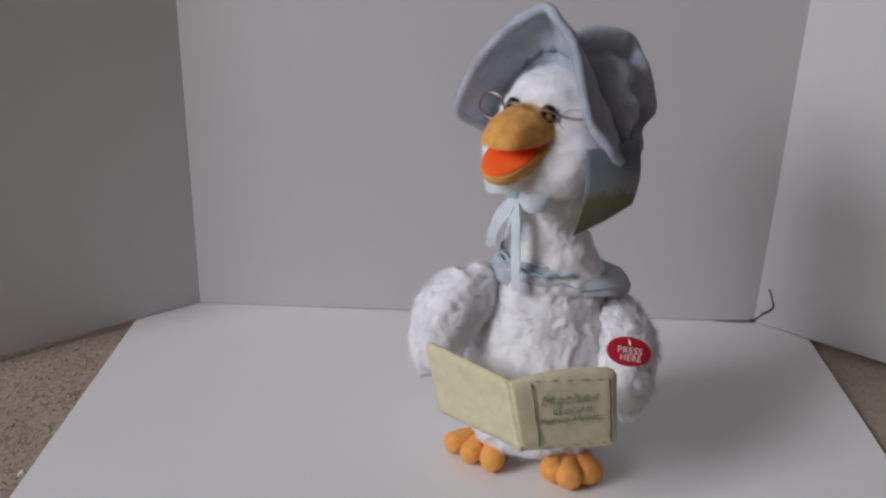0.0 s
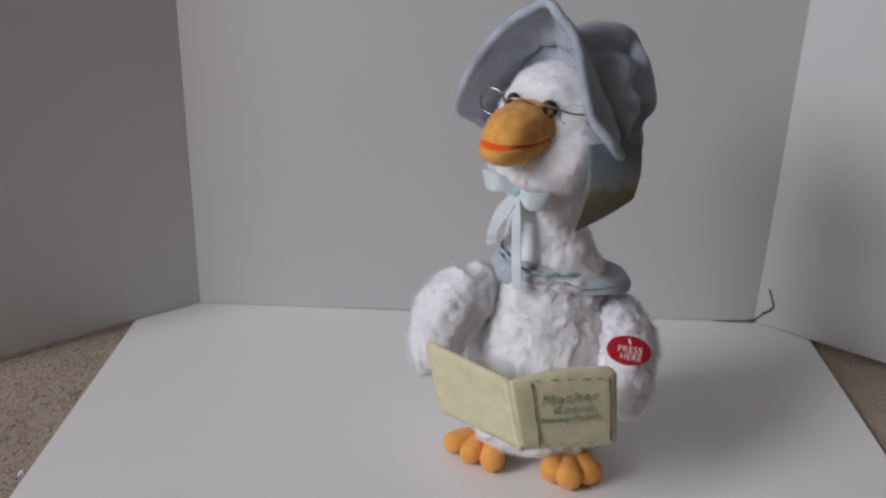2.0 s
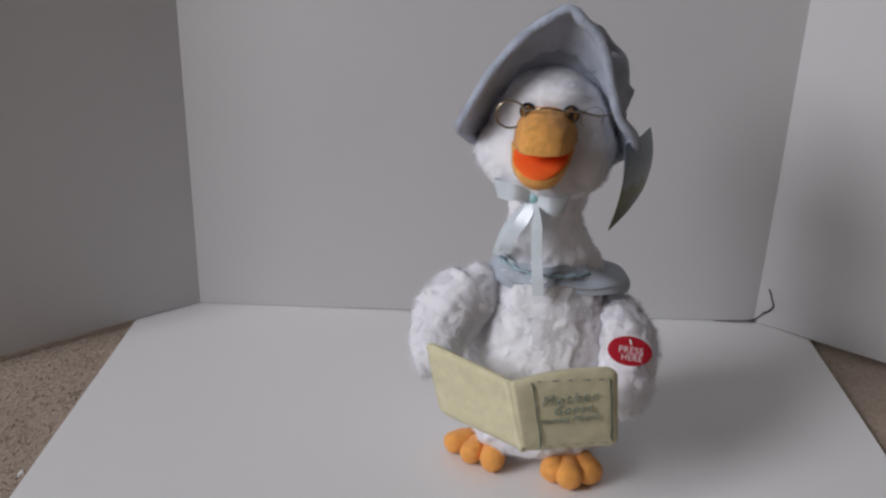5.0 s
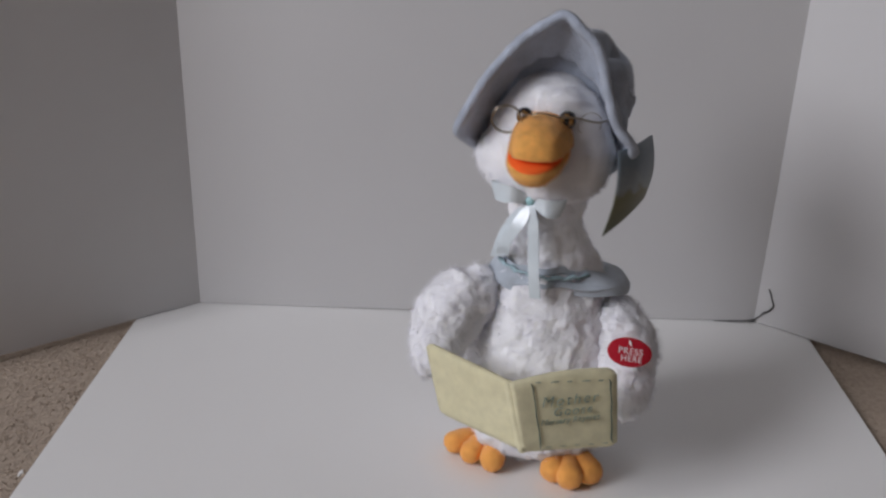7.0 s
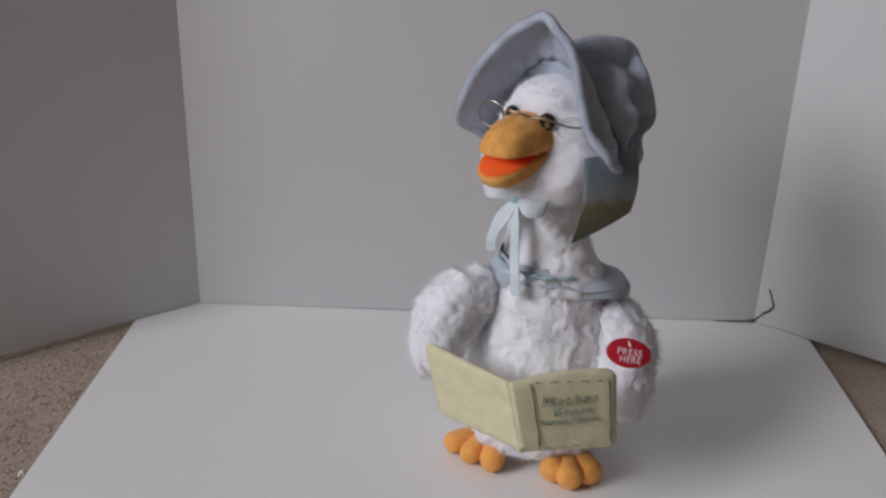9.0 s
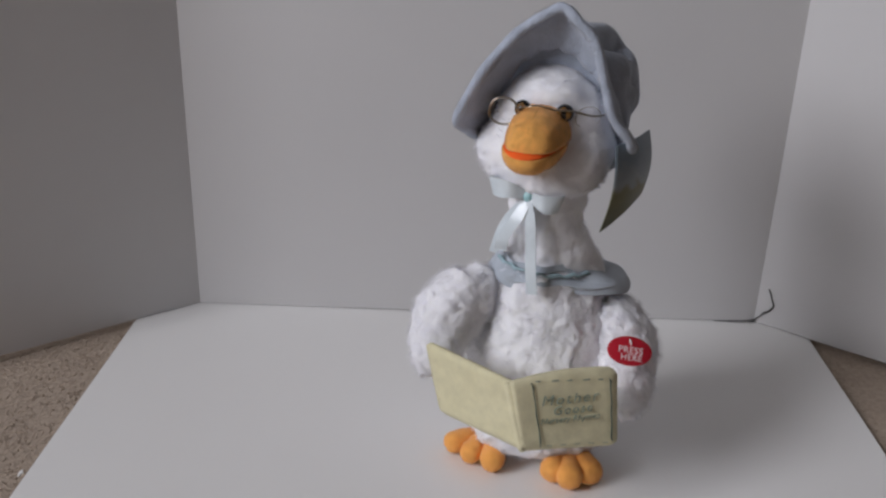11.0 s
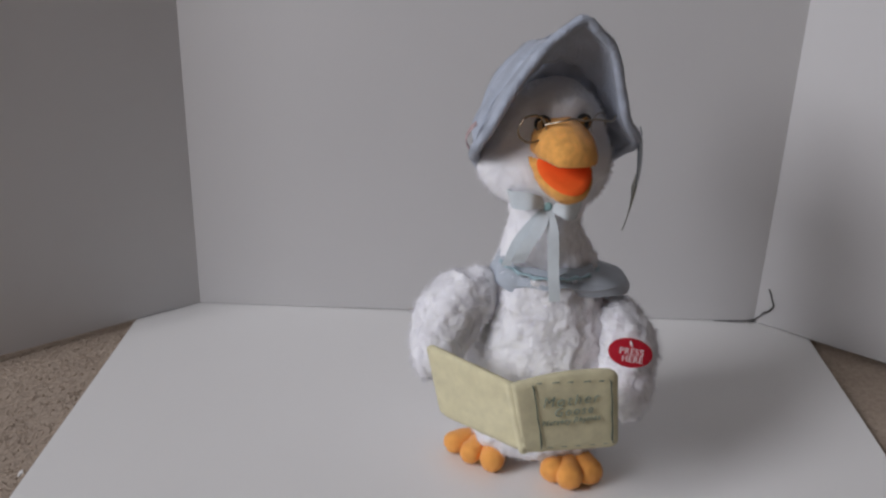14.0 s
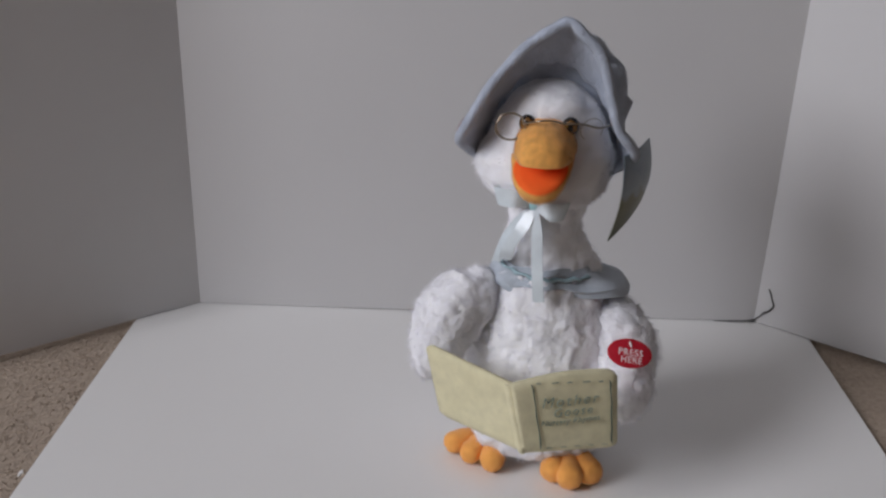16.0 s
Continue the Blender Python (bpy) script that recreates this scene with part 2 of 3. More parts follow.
# ---- the room ----
def wall(name, size, place, label):
    bm = bmesh.new()
    box(bm, size, pose(*place))
    return tagged(part(name, bm, PAINT, smooth=False), label, "wall", kind="structure")


bm = bmesh.new()
bmesh.ops.create_grid(bm, x_segments=80, y_segments=80, size=4.6)
for v in bm.verts:
    v.co.z = -0.006 + 0.0012 * noise.noise(v.co * 9)
tagged(part("floor", bm, CARPET), "beige speckled cut-pile carpet floor", "floor", kind="structure")
bm = bmesh.new()
box(bm, (7.0, 6.4, 0.08), pose(0.6, -0.9, 2.48))
tagged(part("ceiling", bm, CEILING, smooth=False), "plain dark ceiling out of view, toned down to limit bounced light", "ceiling", kind="structure")
wall("wall_north", (6.6, 0.12, 2.5), (0.6, 2.06, 1.22), "plain painted room wall")
wall("wall_south", (6.6, 0.12, 2.5), (0.6, -3.86, 1.22), "plain painted room wall")
wall("wall_east", (0.12, 5.8, 2.5), (3.86, -0.9, 1.22), "plain painted room wall")
bm = bmesh.new()
x, y0, y1, z0, z1 = WIN["x"] - 0.06, WIN["y0"], WIN["y1"], WIN["z0"], WIN["z1"]
box(bm, (0.12, y0 + 3.8, 2.5), pose(x, (y0 - 3.8) / 2, 1.22))
box(bm, (0.12, 2.0 - y1, 2.5), pose(x, (2.0 + y1) / 2, 1.22))
box(bm, (0.12, y1 - y0, z0 + 0.03), pose(x, (y0 + y1) / 2, (z0 - 0.03) / 2))
box(bm, (0.12, y1 - y0, 2.47 - z1), pose(x, (y0 + y1) / 2, (2.47 + z1) / 2))
tagged(part("wall_west", bm, PAINT, smooth=False), "painted room wall with a window opening", "wall", kind="structure")
bm = bmesh.new()
for yy in (y0 + 0.025, y1 - 0.025):
    box(bm, (0.05, 0.05, z1 - z0), pose(x - 0.02, yy, (z0 + z1) / 2), 0.004)
for zz in (z0 + 0.025, z1 - 0.025):
    box(bm, (0.05, y1 - y0 - 0.1, 0.05), pose(x - 0.02, (y0 + y1) / 2, zz), 0.004)
tagged(part("window_1", bm, FRAME_WHITE, smooth=False), "white window frame letting in daylight", "window", kind="structure")


def carpet_pile():
    """Tufts of pile on the stretches of carpet beside the white sheet."""
    rng = np.random.default_rng(5)
    spots = []
    for x0, x1, ya, yb, n in ((-0.62, -0.315, 0.42, 0.95, 9000), (0.36, 0.60, 0.45, 0.93, 6000)):
        spots.append(np.stack([rng.uniform(x0, x1, n), rng.uniform(ya, yb, n)], 1))
    p = np.concatenate(spots)
    n = len(p)
    base = np.concatenate([p, np.full((n, 1), -0.0055)], 1)
    lean = rng.normal(0, 0.0016, (n, 3))
    lean[:, 2] = rng.uniform(0.0006, 0.0014, n)
    a = rng.uniform(0, 6.28, n)
    side = np.stack([np.cos(a), np.sin(a), 0 * a], 1) * 0.0009
    verts = np.concatenate([base - side, base + side, base + lean + side * 0.8, base + lean - side * 0.8])
    k = np.arange(n)
    faces = np.stack([k, k + n, k + 2 * n, k + 3 * n], 1)
    me = bpy.data.meshes.new("carpet_pile")
    me.from_pydata(verts.tolist(), [], faces.tolist())
    ob = mesh_object("carpet_pile", me, PILE)
    return tagged(ob, "short twisted beige carpet pile tufts", "carpet", kind="stuff")


def pile_material():
    m = material("carpet_pile", (0.36, 0.30, 0.235), 0.95, spread=0.25, scale=90, bump=0, specular=0.1)
    t = m.node_tree
    b = t.nodes["Principled BSDF"]
    g = t.nodes.new("ShaderNodeNewGeometry")
    r = t.nodes.new("ShaderNodeValToRGB")
    r.color_ramp.elements[0].color = (0.38, 0.31, 0.245, 1)
    r.color_ramp.elements[1].color = (0.46, 0.375, 0.30, 1)
    r.color_ramp.elements[1].position = 0.75
    t.links.new(g.outputs["Random Per Island"], r.inputs["Fac"])
    t.links.new(r.outputs["Color"], b.inputs["Base Color"])
    return m


PILE = pile_material()
carpet_pile()


# ---- the white backdrop ----
def white_sheet():
    """Poster board on the carpet, a little wavy, with a thin edge."""
    bm = bmesh.new()
    nx, ny = 40, 30
    x0, x1, ya, yb = -0.331, 0.381, 0.43, 0.99
    top = [[None] * (ny + 1) for _ in range(nx + 1)]
    low = [[None] * (ny + 1) for _ in range(nx + 1)]
    for i in range(nx + 1):
        for j in range(ny + 1):
            u, v = i / nx, j / ny
            xx = x0 + (x1 - x0) * u + (0.009 * v if u < 0.5 else 0.014 * v) * abs(2 * u - 1)
            yy = ya + (yb - ya) * v
            lift = 0.0006 * noise.noise(Vector((xx * 7, yy * 7, 0)))
            top[i][j] = bm.verts.new((xx, yy, lift))
            low[i][j] = bm.verts.new((xx, yy, lift - 0.0022))
    for i in range(nx):
        for j in range(ny):
            bm.faces.new((top[i][j], top[i + 1][j], top[i + 1][j + 1], top[i][j + 1]))
            bm.faces.new((low[i][j], low[i][j + 1], low[i + 1][j + 1], low[i + 1][j]))
    for j in range(ny):
        bm.faces.new((top[0][j], top[0][j + 1], low[0][j + 1], low[0][j]))
        bm.faces.new((top[nx][j], low[nx][j], low[nx][j + 1], top[nx][j + 1]))
    for i in range(nx):
        bm.faces.new((top[i][0], low[i][0], low[i + 1][0], top[i + 1][0]))
        bm.faces.new((top[i][ny], top[i + 1][ny], low[i + 1][ny], low[i][ny]))
    return tagged(part("poster_sheet", bm, SHEET), "white poster board sheet lying on the carpet", "poster board")


sheet = white_sheet()
bm = bmesh.new()
tube(bm, [(-0.334, 0.618, -0.002, 0.0006), (-0.3330, 0.620, 0.000, 0.0013), (-0.3320, 0.622, 0.0015, 0.0008), (-0.3312, 0.622, 0.0022, 0.0003)], 7, 8)
tube(bm, [(-0.333, 0.622, 0.000, 0.0012), (-0.3312, 0.6205, 0.0012, 0.0009), (-0.3300, 0.6195, 0.0008, 0.0003)], 7, 8)
part("torn_flake", bm, SHEET, sheet, "small curled flake of torn paper")


def board_panel(name, a, b, high, parent, bow=0.0, lift=0.0009):
    """One upright panel of the folding board, from a to b on the floor."""
    a, b = Vector((*a, 0)), Vector((*b, 0))
    along = b - a
    out = Vector((along.y, -along.x, 0)).normalized()
    bm = bmesh.new()
    nx, nz, thick = 24, 30, 0.004
    rows = []
    for i in range(nx + 1):
        u = i / nx
        ring = []
        for back_side in (0, 1):
            for j in (range(nz + 1) if not back_side else range(nz, -1, -1)):
                v = j / nz
                foot = lift + 0.0008 * noise.noise(Vector((u * 6, a.x * 10, 0))) if j == 0 else lift
                wave = bow * math.sin(math.pi * u) + 0.0012 * noise.noise(Vector((u * 3, v * 3, a.x * 7)))
                ring.append(a + along * u + out * (wave - back_side * thick) + Vector((0, 0, foot + (high - foot) * v)))
        rows.append(ring)
    rings_mesh(bm, rows)
    return part(name, bm, BOARD, parent)


CL, CR = (-0.2657, 0.931), (0.344, 0.928)
LEFT_END, RIGHT_END = (-0.508, 0.742), (0.585, 0.741)
trifold = tagged(new("folding_board"), "white tri-fold display board standing open on the floor", "display board")
board_panel("back_panel", CL, CR, 0.914, trifold)
board_panel("side_panel", LEFT_END, (CL[0] + 0.0008, CL[1] + 0.0012), 0.914, trifold)
board_panel("side_panel", (CR[0] - 0.0008, CR[1] + 0.0012), RIGHT_END, 0.914, trifold)


def tear():
    """Ragged tear in the paper of the side panel: a narrow torn strip, widest towards the fold's foot."""
    bm = bmesh.new()
    d = Vector((RIGHT_END[0] - CR[0], RIGHT_END[1] - CR[1], 0)).normalized()
    o = Vector((d.y, -d.x, 0))
    path = [(0.0004, 0.0012, 0.0016), (0.002, 0.0050, 0.0010), (0.0050, 0.0085, 0.0008), (0.0078, 0.0125, 0.0013), (0.0100, 0.0152, 0.0016), (0.0135, 0.0172, 0.0016),
            (0.0160, 0.0200, 0.0018), (0.0178, 0.0240, 0.0014), (0.0186, 0.0270, 0.0009), (0.0168, 0.0305, 0.0006), (0.0150, 0.0345, 0.0005),
            (0.0142, 0.0380, 0.0007), (0.0122, 0.0410, 0.0004), (0.0108, 0.0440, 0.0003)]
    rings = []
    for i, (s, z, r) in enumerate(path):
        a, b = path[max(i - 1, 0)], path[min(i + 1, len(path) - 1)]
        ds, dz = b[0] - a[0], b[1] - a[1]
        k = math.hypot(ds, dz)
        across = d * (-dz / k) + Vector((0, 0, ds / k))
        p = Vector((*CR, 0)) + d * s + Vector((0, 0, z))
        r *= 0.55
        rings.append([p - across * r + o * 0.0004, p - across * r + o * 0.0016, p + across * r * 0.8 + o * 0.0020, p + across * r + o * 0.0004])
    rings_mesh(bm, rings)
    return part("tear", bm, CRACK, trifold, "ragged dark tear in the paper", False)


tear()
bm = bmesh.new()
tube(bm, [(-0.035, 0.9285, 0.0026, 0.0006), (-0.02, 0.9285, 0.003, 0.0012), (-0.005, 0.9285, 0.0026, 0.0009), (0.0, 0.9285, 0.0024, 0.0003)], 6)
part("edge_nick", bm, BOARD_EDGE, trifold, "dark nick in the bottom edge")

# Shade of the gap under the corner, put in as a thin dark strip.
bm = bmesh.new()
tube(bm, [(0.300, 0.9272, 0.0004, 0.0003), (0.318, 0.9270, 0.0006, 0.0008), (0.334, 0.9268, 0.0010, 0.0010), (0.3425, 0.9262, 0.0026, 0.0014), (0.3435, 0.9262, 0.0050, 0.0004)], 6)
part("edge_gap_shade", bm, CRACK, trifold, "dark strip standing for the shade under the bottom corner")

# ---- the goose toy ----
BASE = Vector((0.084, 0.675, 0.0))
goose = tagged(new("goose_toy"), "white plush goose toy in a blue bonnet holding a cream book", "plush toy")
goose.location = BASE


def at(x, y, z):
    """A place of the room, in the toy's own space."""
    return (x - BASE.x, y - BASE.y, z - BASE.z)


bm = lathe([(0.012, 0, 0.002, 0.012, 0.012, 0.012), (0.016, 0, 0.002, 0.048, 0.038, 0.040), (0.036, 0.001, 0.001, 0.061, 0.047, 0.052),
            (0.070, 0.002, 0, 0.065, 0.053, 0.058), (0.105, 0.001, 0, 0.060, 0.052, 0.054), (0.135, 0.0, 0, 0.052, 0.044, 0.046),
            (0.160, -0.002, 0, 0.042, 0.034, 0.038), (0.180, -0.003, 0, 0.033, 0.028, 0.033), (0.188, -0.003, 0, 0.008, 0.008, 0.008)], 220, 300)
lump(bm, 0.0026, 58, 0, 0.0008)
body = furry("body", bm, FUR, goose, 10000, 0.0054, 1, clump=7, gather=0.35)

bm = lathe([(-0.095, 0.006, 0.006, 0.012, 0.012, 0.012), (-0.090, 0.006, 0.006, 0.042, 0.032, 0.040), (-0.068, 0.005, 0.004, 0.0385, 0.030, 0.036),
            (-0.040, 0.001, 0, 0.028, 0.027, 0.029), (-0.015, 0, 0, 0.030, 0.028, 0.030), (0.0, 0, 0, 0.026, 0.026, 0.026), (0.004, 0, 0, 0.008, 0.008, 0.008)], 90, 130)
lump(bm, 0.0024, 70, 3, 0.0006)
neck = furry("neck", bm, FUR, goose, 3000, 0.0042, 2, clump=6, gather=0.35)


def limb(name, path, seed, count):
    bm = bmesh.new()
    tube(bm, [(*at(*p[:3]), p[3]) for p in path], 150, 130)
    lump(bm, 0.0026, 62, seed, 0.0008)
    return furry(name, bm, FUR, goose, count, 0.0054, seed, clump=7, gather=0.35)


left_wing = limb("wing", [(0.032, 0.672, 0.172, 0.006), (0.028, 0.668, 0.158, 0.021), (0.010, 0.660, 0.141, 0.026), (-0.001, 0.648, 0.120, 0.023),
                          (-0.003, 0.634, 0.106, 0.017), (0.0, 0.628, 0.098, 0.005)], 3, 4800)
right_wing = limb("wing", [(0.120, 0.675, 0.150, 0.006), (0.127, 0.672, 0.140, 0.019), (0.140, 0.660, 0.124, 0.0255), (0.1455, 0.644, 0.107, 0.0240),
                           (0.1435, 0.624, 0.088, 0.018), (0.1435, 0.611, 0.075, 0.006)], 4, 4800)

# badge sewn on the wing
BADGE = panel_frame(at(0.1245, 0.609, 0.1340), at(0.1525, 0.613, 0.1320), at(0.1255, 0.6145, 0.1420))
BADGE = BADGE @ Matrix.Translation((0.0140, 0, 0.0042)) @ pose(0, 0, 0, 0, 0, -7)
bm = bmesh.new()
rings = []
for r, z in ((0.02, 0.0013), (0.9, 0.0012), (1.0, 0.0004), (1.0, -0.001), (0.02, -0.0011)):
    rings.append([BADGE @ Vector((0.0170 * r * math.cos(a), 0.0108 * r * math.sin(a), z)) for a in (2 * math.pi * k / 48 for k in range(48))])
rings_mesh(bm, rings)
part("badge", bm, RED, right_wing, "red oval press-here patch")
lettering("lettering", "PRESS", 0.0070, BADGE @ Matrix.Translation((0.0002, 0.0004, 0.0014)), WHITE_INK, right_wing, 0.0002, spacing=1.1)
lettering("lettering", "HERE", 0.0066, BADGE @ Matrix.Translation((0.0012, -0.0050, 0.0014)), WHITE_INK, right_wing, 0.0002, spacing=1.1)
bm = bmesh.new()
tube(bm, [(*(BADGE @ Vector((-0.0012, 0.0086, 0.0012))), 0.0006), (*(BADGE @ Vector((-0.0004, 0.0062, 0.0013))), 0.0010),
      (*(BADGE @ Vector((0.0006, 0.0044, 0.0013))), 0.0004)], 8)
part("arrow_mark", bm, WHITE_INK, right_wing)


# feet
def foot(toes, heel):
    """Padded foot with three round toes; each toe: x, y, radius."""
    hx, hy = heel
    ob = None
    for k, (tx, ty, r) in enumerate(toes):
        m = bmesh.new()
        path = [(*at(tx + (hx - tx) * u, ty + (hy - ty) * u, r * (0.9 if u < 0.3 else max(s, 0.1))), 0.93 * r * s) for u, s in
                ((-0.04, 0.10), (-0.025, 0.48), (0.02, 0.80), (0.09, 0.96), (0.20, 1.0), (0.42, 0.90), (0.62, 0.72), (0.85, 0.6), (1.0, 0.3))]
        tube(m, path, 20, 24)
        lump(m, 0.0008, 120, k)
        low = min(v.co.z for v in m.verts)
        bmesh.ops.translate(m, verts=m.verts, vec=(0, 0, 0.0012 - low))
        if ob is None:
            ob = furry("foot", m, FOOT, goose, 1500, 0.0014, 20, "padded orange foot with three toes", width=0.00018)
        else:
            furry("toe", m, FOOT, ob, 1500, 0.0014, 20 + k, width=0.00018)
    return ob


foot([(0.0095, 0.6640, 0.0099), (0.0255, 0.6475, 0.0102), (0.0450, 0.6355, 0.0112)], (0.050, 0.690))
foot([(0.0925, 0.6245, 0.0118), (0.1065, 0.6160, 0.0121), (0.1260, 0.6235, 0.0121)], (0.106, 0.672))

# collar
bm = bmesh.new()
rows = []
seg = 72
for r, drop in ((0.036, 0.010), (0.038, 0.006), (0.041, 0.000), (0.0435, -0.004), (0.0450, -0.007), (0.0450, -0.0095), (0.043, -0.008), (0.040, -0.004), (0.036, 0.002)):
    ring = []
    for k in range(seg):
        a = 2 * math.pi * k / seg
        ca, sa = math.cos(a), math.sin(a)
        flare = max(0, math.cos(a + 0.25)) ** 3
        rr = r * (1 + 0.018 * math.sin(7 * a)) * (1 + 0.52 * flare * (r > 0.0385))
        fall = 0.010 * max(0, -sa) ** 2 + 0.016 * max(0, ca) ** 2 + 0.009 * max(0, -ca)
        rr *= 1 - 0.30 * max(0, -sa) ** 2 * (r > 0.0405)
        ring.append((-0.003 + rr * ca, rr * sa * 0.84, 0.181 + drop - fall * (0.6 + (r - 0.036) * 20) + 0.0009 * math.sin(9 * a + 1)))
    rows.append(ring)
rings_mesh(bm, rows, caps=False)
collar = part("collar", bm, COLLAR, goose, "blue fleece collar with a teal trim")
bm = bmesh.new()
path = []
for k in range(26):
    a = radians(-160 + 150 * k / 25)
    ca, sa = math.cos(a), math.sin(a)
    fall = 0.010 * max(0, -sa) ** 2 + 0.016 * max(0, ca) ** 2
    path.append((-0.003 + 0.0405 * ca, 0.0405 * sa * 0.86, 0.1845 - 0.62 * fall + 0.001 * math.sin(k * 2.1), 0.0014 + 0.0005 * math.sin(k * 1.7)))
tube(bm, path, 8)
part("trim", bm, PILLOW_TEAL, collar, "teal stitched trim")


# ---- the book ----
def padded_panel(bm, tl, tr, br, bl, thick, rise=0.0, spine=0, n=24):
    """Soft panel between four corners with rounded, puffed edges; rise lifts its top edge between the corners."""
    tl, tr, br, bl = (Vector(at(*p)) for p in (tl, tr, br, bl))
    out = (tr - tl).cross(bl - tl).normalized()
    front, rear = [], []
    for j in range(n + 1):
        v = j / n
        fr, re = [], []
        for i in range(n + 1):
            u, w = i / n, v
            outer = (u < 0.5) != (spine == 0)
            cut = outer * 0.03 * max(0, abs(2 * u - 1) - 0.84) / 0.16 * max(0, abs(2 * w - 1) - 0.84) / 0.16
            u, w = u + (cut if u < 0.5 else -cut), w + (cut if w < 0.5 else -cut)
            p = (tl * (1 - u) + tr * u) * (1 - w) + (bl * (1 - u) + br * u) * w
            p = p + Vector((0, 0, rise * math.sin(math.pi * u) * (1 - v)))
            e = min(u if spine != 0 else 1, 1 - u if spine != 1 else 1, v, 1 - v)
            puff = thick * (0.35 + 0.65 * min(1, e / 0.10) ** 0.5) + 0.0009 * noise.noise(p * 90)
            fr.append(bm.verts.new(p - out * puff / 2))
            re.append(bm.verts.new(p + out * puff / 2))
        front.append(fr)
        rear.append(re)
    for j in range(n):
        for i in range(n):
            bm.faces.new((front[j][i], front[j][i + 1], front[j + 1][i + 1], front[j + 1][i]))
            bm.faces.new((rear[j][i], rear[j + 1][i], rear[j + 1][i + 1], rear[j][i + 1]))
    for i in range(n):
        bm.faces.new((front[0][i], rear[0][i], rear[0][i + 1], front[0][i + 1]))
        bm.faces.new((front[n][i], front[n][i + 1], rear[n][i + 1], rear[n][i]))
        bm.faces.new((front[i][0], front[i + 1][0], rear[i + 1][0], rear[i][0]))
        bm.faces.new((front[i][n], rear[i][n], rear[i + 1][n], front[i + 1][n]))


S_TOP, S_LOW = (0.0496, 0.575, 0.1258), (0.0612, 0.570, 0.0722)
L_TOP, L_LOW = (-0.0106, 0.620, 0.1324), (0.0022, 0.615, 0.0738)
R_TOP, R_LOW = (0.1272, 0.590, 0.1318), (0.1338, 0.590, 0.0660)
bm = bmesh.new()
tube(bm, [(*at(S_TOP[0], S_TOP[1] + 0.0008, S_TOP[2] - 0.0015), 0.0016), (*at(S_TOP[0] + 0.0005, S_TOP[1] + 0.0008, S_TOP[2] - 0.0045), 0.0034),
          (*at(S_LOW[0] - 0.0005, S_LOW[1] + 0.0008, S_LOW[2] + 0.0045), 0.0034), (*at(S_LOW[0], S_LOW[1] + 0.0008, S_LOW[2] + 0.0015), 0.0016)], 16, 16)
book = part("book", bm, CREAM, goose, "cream padded cloth book held open")
bm = bmesh.new()
padded_panel(bm, L_TOP, (S_TOP[0] + 0.0022, S_TOP[1] + 0.0005, S_TOP[2]), (S_LOW[0] + 0.0022, S_LOW[1] + 0.0005, S_LOW[2]), L_LOW, 0.0065, 0.0, 1)
furry("cover", bm, CREAM, book, 9000, 0.0010, 41, curl=0.4, comb=(0, 0, 0), width=0.00016)
bm = bmesh.new()
padded_panel(bm, S_TOP, R_TOP, R_LOW, S_LOW, 0.0065, 0.0038, 0)
furry("cover", bm, CREAM, book, 9000, 0.0008, 42, "cream cover with a stitched title panel", curl=0.4, comb=(0, 0, 0), width=0.00016)


def on_cover(u, v, lift=0.0042):
    """A place on the title cover: u across from the spine, v up, both 0 to 1."""
    a, b, c, d = (Vector(at(*p)) for p in (S_LOW, R_LOW, S_TOP, R_TOP))
    p = (a * (1 - u) + b * u) * (1 - v) + (c * (1 - u) + d * u) * v
    n = (b - a).cross(c - a).normalized()
    return p + n * lift


def stitch(points, r, mat=None):
    bm = bmesh.new()
    tube(bm, [(*on_cover(u, v), rr * r) for u, v, rr in points], 6)
    part("stitched_line", bm, mat or THREAD, book)


stitch([(0.180, 0.98, 0.6), (0.192, 0.90, 1.5), (0.188, 0.86, 1.0), (0.192, 0.70, 0.9), (0.186, 0.5, 1.2), (0.192, 0.3, 1.0), (0.186, 0.14, 1.4), (0.178, 0.06, 0.5)], 0.00038)
stitch([(0.905, 0.90, 0.6), (0.918, 0.86, 1.5), (0.915, 0.78, 1.0), (0.925, 0.6, 1.1), (0.918, 0.45, 1.3), (0.925, 0.3, 1.0), (0.915, 0.13, 1.4), (0.930, 0.08, 0.6)], 0.00042)
for k in range(5):
    u = 0.22 + 0.145 * k
    stitch([(u, 0.985 - 0.02 * k, 0.6), (u + 0.045 + 0.02 * (k % 2), 0.98 - 0.02 * k, 1.0)], 0.00045, INK)
    stitch([(u + 0.02, 0.075, 0.5), (u + 0.075, 0.073, 0.8)], 0.00035, INK)
a, b, c = on_cover(0.53, 0.70), on_cover(0.80, 0.70), on_cover(0.53, 0.90)
TITLE = panel_frame(a, b, c)
lettering("lettering", "Mother", 0.0116, TITLE @ Matrix.Translation((-0.001, 0.0000, 0.0004)), INK, book, 0.0003, 0.2, 1.25)
lettering("lettering", "Goose", 0.0096, TITLE @ Matrix.Translation((0.0015, -0.0088, 0.0004)), INK, book, 0.0003, 0.2, 1.2)
lettering("lettering", "Nursery Rhymes", 0.0062, TITLE @ Matrix.Translation((0.0, -0.0162, 0.0004)), INK, book, 0.0003, 0.2, 1.05)

